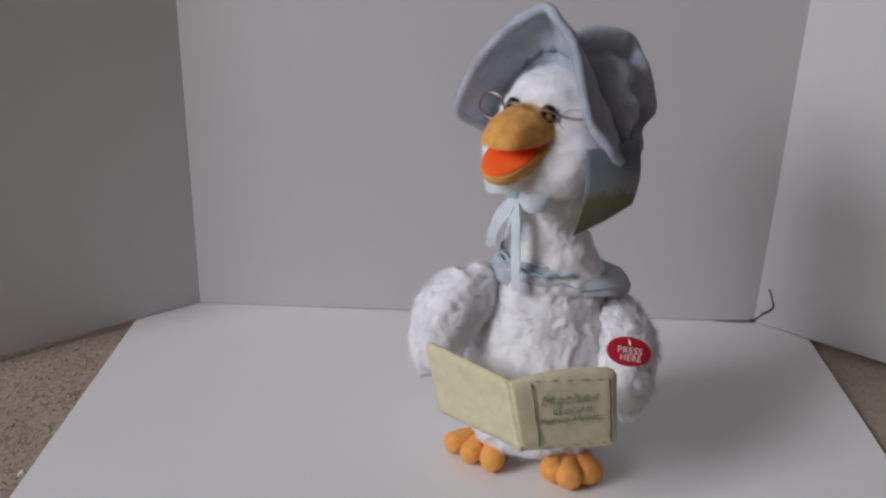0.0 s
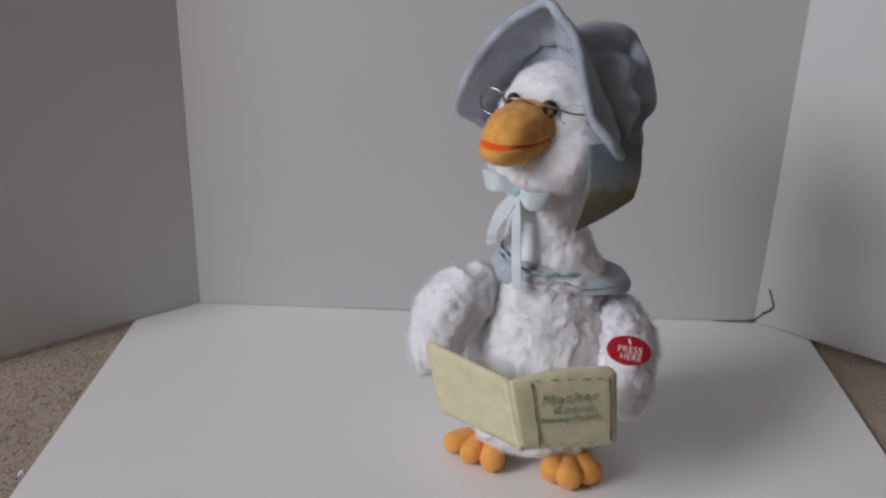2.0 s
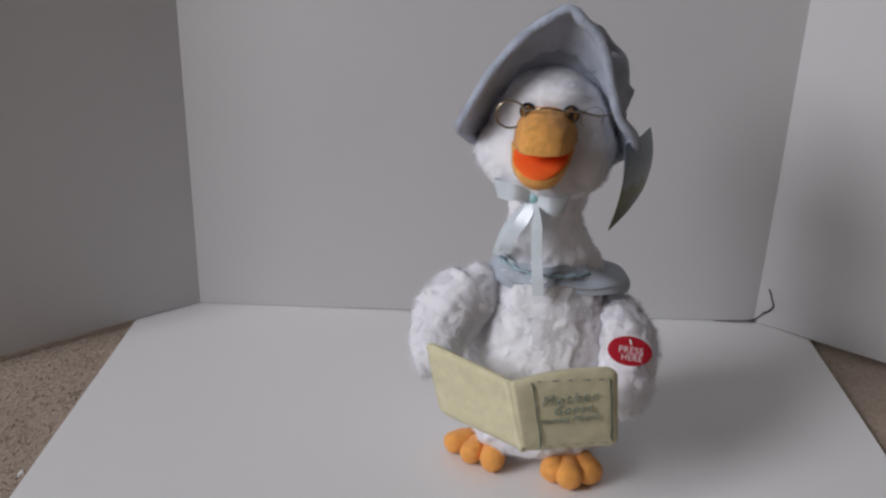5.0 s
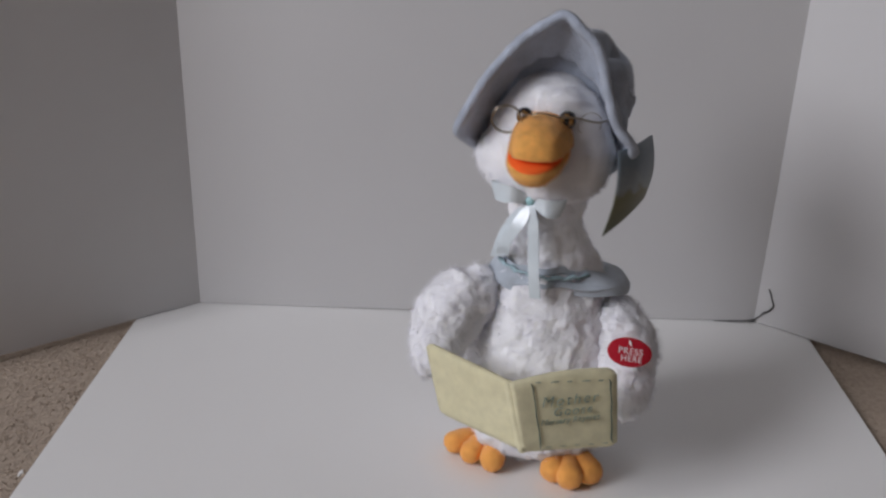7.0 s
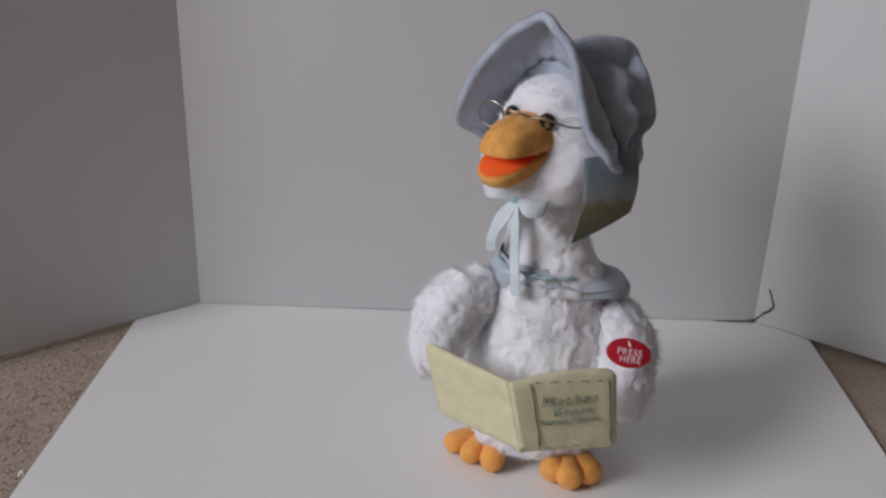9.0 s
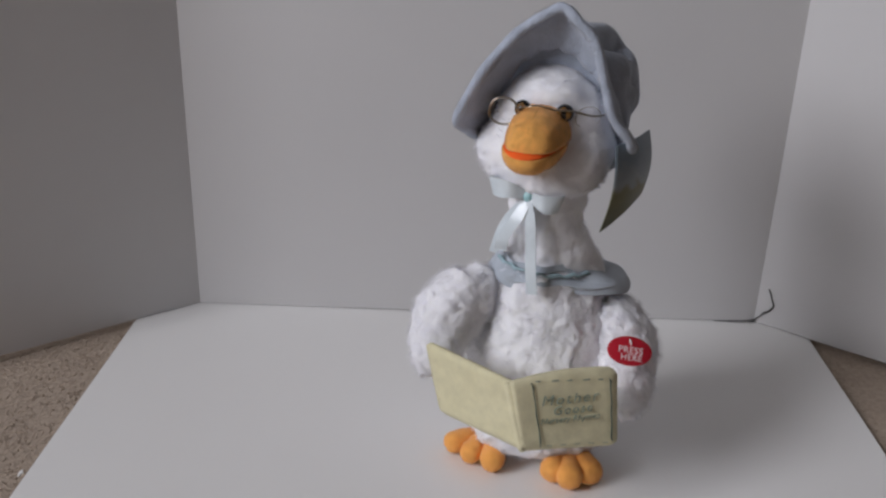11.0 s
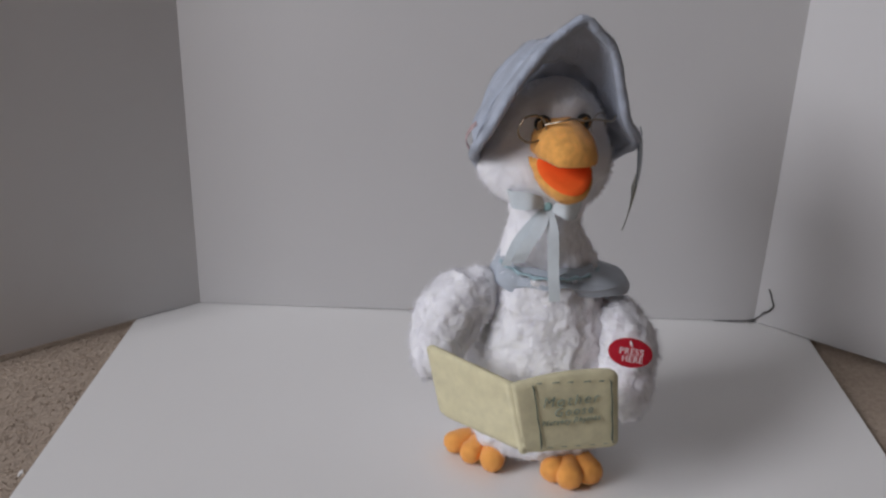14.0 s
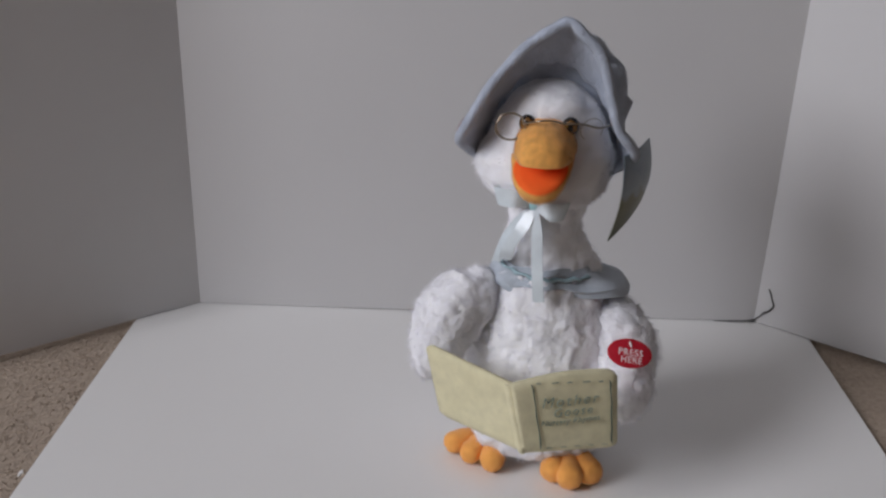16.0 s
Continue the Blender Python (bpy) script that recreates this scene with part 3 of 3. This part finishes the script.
# ---- the head: origin at the top of the neck, facing -y ----
bm = lathe([(-0.018, 0, 0.0, 0.010, 0.010, 0.010), (-0.014, -0.001, -0.004, 0.034, 0.031, 0.030), (0.0, -0.003, 0.0, 0.048, 0.0395, 0.038),
            (0.016, -0.0035, 0.001, 0.0515, 0.0385, 0.042), (0.034, -0.001, 0.003, 0.0445, 0.0315, 0.044), (0.050, 0, 0.004, 0.037, 0.0310, 0.041),
            (0.063, 0, 0.004, 0.028, 0.0275, 0.034), (0.072, 0, 0.005, 0.016, 0.017, 0.020), (0.075, 0, 0.005, 0.004, 0.004, 0.004)], 130, 190)
lump(bm, 0.0014, 55, 7, 0.0002)
head = furry("head", bm, FUR, goose, 9000, 0.0040, 6, comb=(0, 0.1, -0.15), curl=0.6, clump=8, gather=0.35)


def beak_half(name, top, mat, label):
    """Padded half of the beak, flat on the mouth's side, its origin at the hinge."""
    bm = bmesh.new()
    nu, nv = 36, 16
    long_, wide, high = (0.0448, 0.0220, 0.0225) if top else (0.0500, 0.0222, 0.0195)
    rings = []
    for i in range(nv + 1):
        f = i / nv
        ring = []
        for k in range(nu):
            a = math.pi * k / (nu - 1)
            e = math.pi / 2 * f
            x = wide * math.cos(a) * math.cos(e) ** (0.55 if top else 0.72)
            y = -long_ * math.sin(e) ** 0.95
            z = high * math.sin(a) ** 0.8 * math.cos(e) ** (0.75 if top else 0.6)
            if top:
                z = z - 0.0012 * f ** 1.6 - 0.0015 * math.cos(a) ** 2
            ring.append((x, y, z if top else -z))
        rings.append(ring)
    rings_mesh(bm, rings)
    bmesh.ops.remove_doubles(bm, verts=bm.verts, dist=1e-5)
    lump(bm, 0.0007, 110, 2)
    return furry(name, bm, mat, head, 3500, 0.0011, 30, label, comb=(0, 0.2, 0), width=0.00016)


HINGE = Vector((-0.0015, -0.0220, 0.0300))
upper = beak_half("upper_beak", True, BEAK, "amber padded upper beak")
upper.location = HINGE
bm = bmesh.new()
seam = []
for k in range(14):
    f = 0.20 + 0.55 * k / 13
    e = math.pi / 2 * f
    seam.append((HINGE.x, HINGE.y - 0.0448 * math.sin(e) ** 0.95 - 0.0002, HINGE.z + 0.0225 * math.cos(e) ** 0.75 - 0.0012 * f ** 1.6 - 0.0001, 0.00030))
tube(bm, seam, 6)
part("seam", bm, STITCH, head, "darker amber seam along the beak")
lower = beak_half("lower_beak", False, BEAK, "amber lower beak with an orange mouth lining")
bm = bmesh.new()
rings = []
for r, z in ((0.03, 0.0022), (0.7, 0.0021), (0.95, 0.0014), (1.0, 0.0), (0.95, -0.001), (0.03, -0.001)):
    rings.append([(0.0190 * r * math.cos(a) * (1 - 0.16 * r * math.sin(a)), -0.0252 - 0.0240 * r * math.sin(a), z + 0.0005)
                  for a in (2 * math.pi * k / 40 for k in range(40))])
rings_mesh(bm, rings)
bmesh.ops.translate(bm, verts=bm.verts, vec=(0, -0.001, 0.0002))
tongue = part("mouth_lining", bm, MOUTH, head, "bright orange felt mouth lining")
bm = bmesh.new()
ellipsoid(bm, pose(0, -0.0375, 0.0280), (0.0195, 0.028, 0.0030), 28, 10)
part("mouth_roof", bm, MOUTH, head)

for side in (-1, 1):
    bm = bmesh.new()
    ellipsoid(bm, pose(side * 0.0152, -0.0268, 0.0475, 0, 0, side * 22), (0.0063, 0.0052, 0.0065))
    eye = part("eye", bm, AMBER_EYE, head, "brown glassy eye with a black rim")
    eye.data.materials.append(BLACK)
    for f in eye.data.polygons:
        c = f.center - Vector((side * 0.0152, -0.0268, 0.0475))
        if math.hypot(c.x, c.z) < 0.0026 or math.hypot(c.x, c.z) > 0.0048:
            f.material_index = 1

bm = bmesh.new()
loop = []
for k in range(33):
    a = 2 * math.pi * k / 32
    x = -0.0262 + 0.0105 * math.cos(a)
    loop.append((x, -0.0375 + (x + 0.0262) * 0.10, 0.0468 + 0.0090 * math.sin(a) + (0.0012 if math.sin(a) > 0.6 else 0), 0.0008))
tube(bm, loop, 8)
tube(bm, [(0.0105, -0.0385, 0.0520, 0.0007), (0.022, -0.0345, 0.0515, 0.0007), (0.036, -0.0268, 0.0475, 0.0007), (0.046, -0.010, 0.047, 0.0006)], 8, 14)
tube(bm, [(-0.0172, -0.0375, 0.0500, 0.0007), (-0.007, -0.0445, 0.0540, 0.0007), (0, -0.0440, 0.0552, 0.0007), (0.006, -0.0420, 0.0540, 0.0007), (0.0105, -0.0385, 0.0520, 0.0007)], 8, 14)
loop = []
for k in range(33):
    a = 2 * math.pi * k / 32
    x = 0.0300 + 0.0078 * math.cos(a)
    loop.append((x, -0.0172 + (x - 0.0300) * 0.8, 0.0435 + 0.0078 * math.sin(a), 0.00025))
tube(bm, loop, 8)
part("eyeglass_frame", bm, WIRE, head, "thin wire eyeglass frame resting on the beak")

# ---- the bonnet ----
EDGE = [(-0.030, 0.026, -0.012), (-0.045, 0.018, 0.000), (-0.0575, -0.003, 0.018), (-0.0632, -0.028, 0.033), (-0.0565, -0.037, 0.048), (-0.040, -0.038, 0.077),
        (-0.019, -0.034, 0.102), (-0.003, -0.0310, 0.1135), (0.0095, -0.0280, 0.1195), (0.020, -0.028, 0.1115), (0.033, -0.027, 0.098), (0.041, -0.026, 0.072),
        (0.049, -0.024, 0.046), (0.0615, -0.016, 0.029), (0.057, 0.005, 0.014), (0.046, 0.015, 0.003), (0.030, 0.023, -0.009)]
WAIST = [(-0.028, 0.032, -0.012), (-0.042, 0.027, 0.000), (-0.049, 0.016, 0.014), (-0.049, 0.012, 0.030), (-0.045, 0.008, 0.045), (-0.036, 0.003, 0.062),
         (-0.022, -0.001, 0.078), (-0.010, -0.002, 0.086), (0.001, -0.002, 0.088), (0.012, -0.002, 0.086), (0.024, -0.001, 0.077), (0.037, 0.003, 0.062),
         (0.046, 0.008, 0.045), (0.050, 0.012, 0.030), (0.050, 0.016, 0.014), (0.042, 0.025, 0.000), (0.028, 0.030, -0.010)]
NB = 120
edge, waist = smooth_rows(EDGE, NB), smooth_rows(WAIST, NB)


def brim_point(k, s):
    """s: 0 at the brim's edge, 1 at the seam with the crown."""
    p = edge[k] * (1 - s) + waist[k] * s
    mid = np.array([0, 0.01, 0.035])
    d = p - mid
    d[1] = 0
    d /= np.linalg.norm(d) + 1e-9
    return p + d * (0.007 * math.sin(math.pi * s) * (0.3 + 0.7 * max(0, math.cos((k / NB - 0.5) * 5))) - 0.001 * math.sin(k * 0.7) * s)


bm = bmesh.new()
rows = [[brim_point(k, s) for k in range(NB)] for s in np.linspace(0, 1, 16)]
rings_mesh(bm, rows, closed_ring=False)
bmesh.ops.recalc_face_normals(bm, faces=bm.faces)
bmesh.ops.solidify(bm, geom=bm.faces[:], thickness=0.0032)
furry("bonnet_brim", bm, FLEECE, head, 16000, 0.0011, 13, "wide peaked blue fleece bonnet brim", comb=(0, 0, -0.2), curl=0.8, width=0.0002)
bm = bmesh.new()
tube(bm, [(*edge[k], 0.0037 + 0.0003 * math.sin(k * 0.9)) for k in range(0, NB, 2)], 10)
furry("brim_hem", bm, FLEECE, head, 7000, 0.0016, 11, "thick rolled blue fleece hem", width=0.0002)



def away(s, z, a, b):
    """How far (s, z) on the crown's side lies from the line a to b; s counts from the seam to the back."""
    p, a, b = (Vector((q[0] * 0.07, q[1])) for q in ((s, z), a, b))
    u = max(0.0, min(1.0, (p - a).dot(b - a) / (b - a).length_squared))
    return (p - a - (b - a) * u).length


def crown_folds(s, z):
    """Gathers of the crown's side: a crease over a soft band, and a deep pocket with a flap of cloth in it."""
    crease = math.exp(-(away(s, z, (0.10, 0.078), (0.50, 0.071)) / 0.0042) ** 2)
    band = math.exp(-(away(s, z, (0.10, 0.063), (0.62, 0.066)) / 0.0050) ** 2)
    pocket = math.exp(-(away(s, z, (0.34, 0.050), (0.46, 0.026)) / 0.0110) ** 2)
    flap = math.exp(-(away(s, z, (0.20, 0.052), (0.36, 0.030)) / 0.0040) ** 2)
    rim = math.exp(-((s - 0.72) / 0.12) ** 2)
    return 0.0035 * band + 0.017 * flap + 0.003 * rim - 0.013 * crease - 0.032 * pocket


bm = bmesh.new()
rows = []
for s, grow, deep in smooth_rows([(0, 1.01, 0.001), (0.04, 1.06, 0.004), (0.1, 1.09, 0.010), (0.2, 1.11, 0.021), (0.32, 1.12, 0.029), (0.45, 1.11, 0.037), (0.58, 1.06, 0.045),
                                     (0.7, 0.98, 0.051), (0.8, 0.82, 0.055), (0.88, 0.62, 0.058), (0.94, 0.40, 0.060), (1.0, 0.12, 0.061)], 56):
    ring = []
    for k in range(NB):
        a = k / NB
        zz = waist[k][2]
        puffs = 0.015 * math.sin(2 * math.pi * a * 5 + 1.0 + 2.5 * s) * math.exp(-((s - 0.3) / 0.3) ** 2)
        fold = puffs
        c = np.array([0.002 + 0.004 * s, waist[k][1] * (1 - s) + 0.012 * s, 0.040 + 0.012 * s])
        d = waist[k] - c
        d[1] = 0
        d *= 1 - 0.12 * max(0.0, min(1.0, (s - 0.12) * 5)) * max(0.0, min(1.0, -d[0] / 0.03))
        d *= 1 + 0.29 * min(1.0, s * 6) * max(0.0, min(1.0, d[0] / 0.02)) * max(0.0, min(1.0, (waist[k][2] - 0.03) / 0.03))
        high = 1 + min(1, s * 6) * 0.07 * max(-1.0, min(1.0, (waist[k][2] - 0.040) / 0.045))
        p = c + d * grow * high * (1 + fold * min(1, s * 9))
        p[1] = c[1] + 0.88 * deep * (0.72 + 0.32 * max(0.0, min(1.0, waist[k][2] / 0.08))) + 0.004 * math.sin(2 * math.pi * a * 7) * math.sin(math.pi * s)
        sag = crown_folds(s, zz) * max(0.0, min(1.0, waist[k][0] / 0.02)) * min(1, 7 * s)
        ring.append(p + 0.0030 * np.array(noise.noise_vector(Vector(p) * 38)) * min(1, 5 * s) + d / (np.linalg.norm(d) + 1e-9) * sag)
    rows.append(ring)
rings_mesh(bm, rows)
for _ in range(2):
    bmesh.ops.smooth_vert(bm, verts=bm.verts, factor=0.5, use_axis_x=True, use_axis_y=True, use_axis_z=True)
furry("bonnet_crown", bm, FLEECE, head, 16000, 0.0013, 12, "puffy gathered blue fleece crown", comb=(0, 0, -0.2), curl=0.8, width=0.0002)

# ribbon bow under the chin
KNOT = Vector((-0.007, -0.036, -0.012))


def bow():
    bm = bmesh.new()
    ellipsoid(bm, pose(*KNOT), (0.0042, 0.0034, 0.0045), 14, 10)
    knot = part("bow_knot", bm, TEAL_SATIN, neck, "teal satin ribbon knot")
    up = (0, 0.15, 1)
    for s, reach, lift in ((-1, 0.028, 0.005), (1, 0.0240, -0.003)):
        bm = bmesh.new()
        ribbon(bm, [(*KNOT, *up), (KNOT.x + s * reach * 0.5, KNOT.y - 0.007, KNOT.z + lift + 0.001, *up), (KNOT.x + s * reach, KNOT.y + 0.001, KNOT.z + lift, s * 0.3, 0.1, 1),
                    (KNOT.x + s * reach * 0.55, KNOT.y + 0.006, KNOT.z + lift - 0.001, *up), (KNOT.x, KNOT.y + 0.003, KNOT.z, *up)], 0.0135, 44, pinch=(0.4, 0.4))
        part("bow_loop", bm, SATIN, neck, "pale blue satin bow loop", False)
    for path, wide in (([(0, 0, -0.002), (-0.007, -0.005, -0.016), (-0.016, -0.004, -0.033), (-0.019, 0.002, -0.046)], 0.011),
                       ([(0.001, -0.001, -0.002), (0.004, -0.007, -0.020), (0.006, -0.007, -0.047), (0.009, -0.008, -0.074)], 0.0085),
                       ([(-0.002, 0.001, -0.002), (-0.013, 0.0, -0.016), (-0.021, 0.006, -0.034), (-0.026, 0.010, -0.052)], 0.008)):
        bm = bmesh.new()
        ribbon(bm, [(KNOT.x + a, KNOT.y + b, KNOT.z + c, 1, -0.25 + 8 * a, 0.15) for a, b, c in path], wide, 40, pinch=(0.45, 1.0))
        part("bow_tail", bm, SATIN, neck, "pale blue satin ribbon tail", False)


bow()

# printed swing tag hanging from the bonnet's side: its origin at the string
TAG_PIN = Vector((0.064, -0.006, 0.029))
bm = bmesh.new()
fr, re = [], []
n = 14
corners = [Vector((0.049, -0.020, 0.026)), Vector((0.067, 0.018, 0.030)), Vector((0.066, 0.020, -0.020)), Vector((0.043, -0.020, -0.040))]
for j in range(n + 1):
    v = j / n
    a, b = [], []
    for i in range(n + 1):
        u = i / n
        p = (corners[0] * (1 - u) + corners[1] * u) * (1 - v) + (corners[3] * (1 - u) + corners[2] * u) * v
        p = p + Vector((0.004 * math.sin(math.pi * v) + 0.002 * math.sin(math.pi * u), 0, 0)) - TAG_PIN
        a.append(bm.verts.new(p + Vector((0.0004, 0, 0))))
        b.append(bm.verts.new(p - Vector((0.0004, 0, 0))))
    fr.append(a)
    re.append(b)
for j in range(n):
    for i in range(n):
        bm.faces.new((fr[j][i], fr[j][i + 1], fr[j + 1][i + 1], fr[j + 1][i]))
        bm.faces.new((re[j][i], re[j + 1][i], re[j + 1][i + 1], re[j][i + 1]))
for i in range(n):
    bm.faces.new((fr[0][i], re[0][i], re[0][i + 1], fr[0][i + 1]))
    bm.faces.new((fr[n][i], fr[n][i + 1], re[n][i + 1], re[n][i]))
    bm.faces.new((fr[i][0], fr[i + 1][0], re[i + 1][0], re[i][0]))
    bm.faces.new((fr[i][n], re[i][n], re[i + 1][n], fr[i + 1][n]))
tag = part("swing_tag", bm, CARD, head, "glossy printed card tag hanging from the bonnet")
tag.location = TAG_PIN

# small sewn label on the other side of the brim
bm = bmesh.new()
ribbon(bm, [(-0.0605, -0.016, 0.047, 0.2, 1, 0), (-0.0650, -0.012, 0.040, 0.2, 1, 0), (-0.0665, -0.010, 0.033, 0.2, 1, 0), (-0.0640, -0.012, 0.027, 0.2, 1, 0)], 0.010, 10)
part("sewn_label", bm, LABEL, head, "small pinkish sewn label")


# ---- what moves ----
def motions():
    """The head turns and bobs on the neck, the beak opens and shuts, and the body follows a little."""
    # seconds, turn in degrees, rise in millimetres, opening of the beak
    rows = [
        (0, -40.6, 4.4, 1), (0.1, -36.3, -2.2, 0.35), (0.2, -33.8, -2.1, 0.7), (0.3, -27.1, 0.0, 0.5), (0.4, -16.4, 6.0, 0.25),
        (0.5, -5.4, 0.8, 0.9), (0.6, 4.2, -4.1, 1), (0.7, 6.8, 0.3, 0.6), (0.8, 5.8, 4.9, 0.15), (0.9, 9.6, 1.2, 0.7),
        (1, 10.4, 0.1, 0.7), (1.1, -4.8, -1.5, 0.2), (1.2, -12.7, -0.1, 0.7), (1.3, -20.6, 4.0, 0.4), (1.4, -29.7, 0.0, 0.5),
        (1.5, -40.6, -1.5, 0.9), (1.6, -39.9, -1.3, 1), (1.7, -41.2, 1.7, 0.15), (1.8, -40.7, 4.7, 0.15), (1.9, -35.7, 5.9, 0.12),
        (2, -39.7, 7.8, 0.12), (2.1, -35.8, 6.9, 0.12), (2.2, -35.7, 5.9, 0.12), (2.3, -35.8, 6.9, 0.12), (2.4, -34.9, 6.4, 0.12),
        (2.5, -38.3, 5.4, 0.7), (2.6, -30.0, -4.0, 0.9), (2.7, -21.9, -5.5, 0.7), (2.8, -15.0, 2.4, 0.2), (2.9, -9.7, 4.8, 0.45),
        (3, 2.1, 2.3, 0.9), (3.1, 6.7, 0.8, 0.4), (3.2, 6.7, 0.8, 0.7), (3.3, 3.8, 3.6, 0.4), (3.4, 7.1, 4.3, 0.65),
        (3.5, 5.2, 0.8, 0.65), (3.6, -11.3, -3.2, 0.2), (3.7, -25.9, -2.0, 1), (3.8, -29.3, 3.5, 0.5), (3.9, -33.8, 4.9, 0.45),
        (4, -45.1, -0.5, 1), (4.1, -42.3, -2.9, 0.4), (4.2, -37.8, 1.0, 0.7), (4.4, -32.0, 4.0, 0.15), (4.6, -29.0, 2.0, 0.7),
        (4.8, -20.0, -1.0, 0.3), (5, -10.0, 4.0, 0.8), (5.2, -4.0, 5.0, 0.15), (5.4, -2.0, 2.0, 0.6), (5.6, -8.0, 0.0, 0.2),
        (5.8, -18.0, 3.0, 0.7), (6, -27.0, 5.0, 0.2), (6.15, -31.0, 4.0, 0.5), (6.3, -36.9, 2.3, 0.2), (6.4, -37.4, 5.8, 0.8),
        (6.5, -45.6, 3.8, 0.35), (6.6, -38.5, 0.8, 0.1), (6.7, -34.1, 0.9, 0.1), (6.8, -33.7, 3.9, 0.2), (6.9, -25.9, 4.0, 0.8),
        (7, -14.7, -0.0, 0.35), (7.1, -3.0, -5.6, 0.9), (7.2, -3.3, 1.5, 0.25), (7.3, -1.0, 6.4, 0.15), (7.4, 8.7, 5.7, 0.45),
        (7.5, 12.2, -0.2, 0.7), (7.6, 6.9, -0.2, 0.9), (7.7, -7.5, 2.7, 0.2), (7.8, -8.6, 3.7, 0.15), (7.9, -9.6, 3.8, 0.12),
        (8, -16.2, 2.5, 0.12), (8.1, -14.9, 1.9, 0.12), (8.2, -15.8, 2.0, 0.12), (8.3, -15.8, 2.0, 0.12), (8.4, -15.8, 2.0, 0.15),
        (8.5, -31.9, -1.9, 0.8), (8.6, -36.2, -3.2, 0.8), (8.7, -41.3, 2.7, 0.15), (8.8, -40.8, 5.7, 0.12), (8.9, -40.0, -0.8, 1),
        (9, -41.7, -1.6, 0.7), (9.1, -32.9, -2.1, 0.2), (9.2, -28.6, 5.0, 0.85), (9.4, -15.0, 3.0, 0.2), (9.6, -6.0, -1.0, 0.8),
        (9.8, -1.0, 3.0, 0.2), (10, 0.0, 5.0, 0.7), (10.2, -3.0, 2.0, 0.3), (10.4, -9.0, -1.0, 0.8), (10.6, -15.0, 3.0, 0.2),
        (10.8, -18.0, 5.0, 0.15), (11, -19.0, 5.0, 0.12), (11.3, -19.7, 4.0, 0.1), (11.4, -20.6, 4.0, 0.1), (11.5, -23.2, 5.0, 0.1),
        (11.6, -18.8, 4.0, 0.1), (11.7, -19.7, 4.0, 0.1), (11.8, -19.7, 4.0, 0.5), (11.9, -5.6, 3.6, 0.85), (12, 5.2, 0.8, 0.9),
        (12.1, 7.3, -2.3, 0.25), (12.2, 8.3, -2.4, 0.4), (12.3, 7.5, 2.8, 0.85), (12.4, 0.9, 7.3, 0.2), (12.5, 1.3, -0.2, 0.2),
        (12.6, -11.3, -3.2, 1), (12.7, -20.2, 1.0, 0.6), (12.8, -24.6, 7.0, 0.15), (12.9, -32.0, 4.0, 0.85), (13, -42.9, -0.4, 0.9),
        (13.1, -41.5, -2.4, 0.15), (13.2, -40.7, 4.7, 0.7), (13.3, -39.8, 4.7, 0.8), (13.4, -34.5, 3.9, 0.6), (13.5, -25.6, -1.2, 0.2),
        (13.6, -18.4, -5.0, 0.5), (13.7, -11.9, 0.8, 0.9), (13.8, -8.9, 5.8, 0.2), (13.9, 3.2, 1.1, 0.8), (14, 12.6, -3.4, 1),
        (14.1, 9.6, -2.6, 0.95), (14.2, 7.2, 2.8, 0.1), (14.3, 7.2, 2.8, 0.1), (14.4, 4.9, 3.0, 0.1), (14.5, 7.7, 2.5, 0.1),
        (14.6, 3.8, 2.6, 0.1), (14.7, 3.7, 3.1, 0.65), (14.8, 3.7, 3.1, 0.75), (14.9, 2.1, 1.2, 0.6), (15, -11.9, -3.3, 0.5),
        (15.1, -26.2, 0.0, 0.2), (15.2, -33.8, 4.9, 0.8), (15.3, -34.7, 5.4, 0.2), (15.4, -40.2, 0.7, 0.8), (15.5, -44.9, -1.7, 0.15),
        (15.6, -36.5, -1.2, 0.1), (15.7, -34.5, 3.9, 1), (15.8, -34.9, 6.9, 0.5), (15.9, -19.9, -1.0, 0.4), (16, -9.3, -4.6, 0.95),
    ]
    pivot = Vector((0.077, 0.675, 0.25)) - BASE
    walk(head, [(t, pose(pivot.x, pivot.y, pivot.z + up * 0.001, -0.1, -0.6, 0) @ pose(0, 0, 0, 0, 0, turn)) for t, turn, up, gape in rows])
    walk(neck, [(t, pose(pivot.x, pivot.y, pivot.z + up * 0.0006, 0, 0, 0.72 * turn - 2)) for t, turn, up, gape in rows])
    for ob, rise, twist in ((collar, 0.00035, 0.15), (body, 0.00022, 0.03), (left_wing, 0.00022, 0.025), (right_wing, 0.00022, 0.025), (book, 0.00018, 0.015)):
        walk(ob, [(t, pose(0, 0, up * rise - 2.0 * rise, 0, 0, twist * (turn + 18))) for t, turn, up, gape in rows])
    for ob, place in ((lower, HINGE), (tongue, HINGE)):
        walk(ob, [(t, pose(place.x - 0.0015, place.y, place.z - 0.002, 2.2 + 22.5 * gape, 0, 0)) for t, turn, up, gape in rows])
    flutter = {0.3: -10, 4.2: -5, 6.5: -4, 8.5: 8, 11.3: 8, 11.4: -6, 11.5: -14, 11.6: -8, 11.7: 2, 11.8: 4, 15: 6, 15.7: -6}
    lag, swing = rows[0][1], []
    for t, turn, up, gape in rows:
        lag += 0.55 * (turn - lag)
        swing.append((t, pose(TAG_PIN.x + 0.0003 * (turn + 27), TAG_PIN.y, TAG_PIN.z, 0, 0, max(-14, min(14, 0.6 * (lag - turn))) + max(0, min(13, 0.8 * (turn + 15), 18 - turn)) + flutter.get(t, 0))))
    walk(tag, swing)


motions()
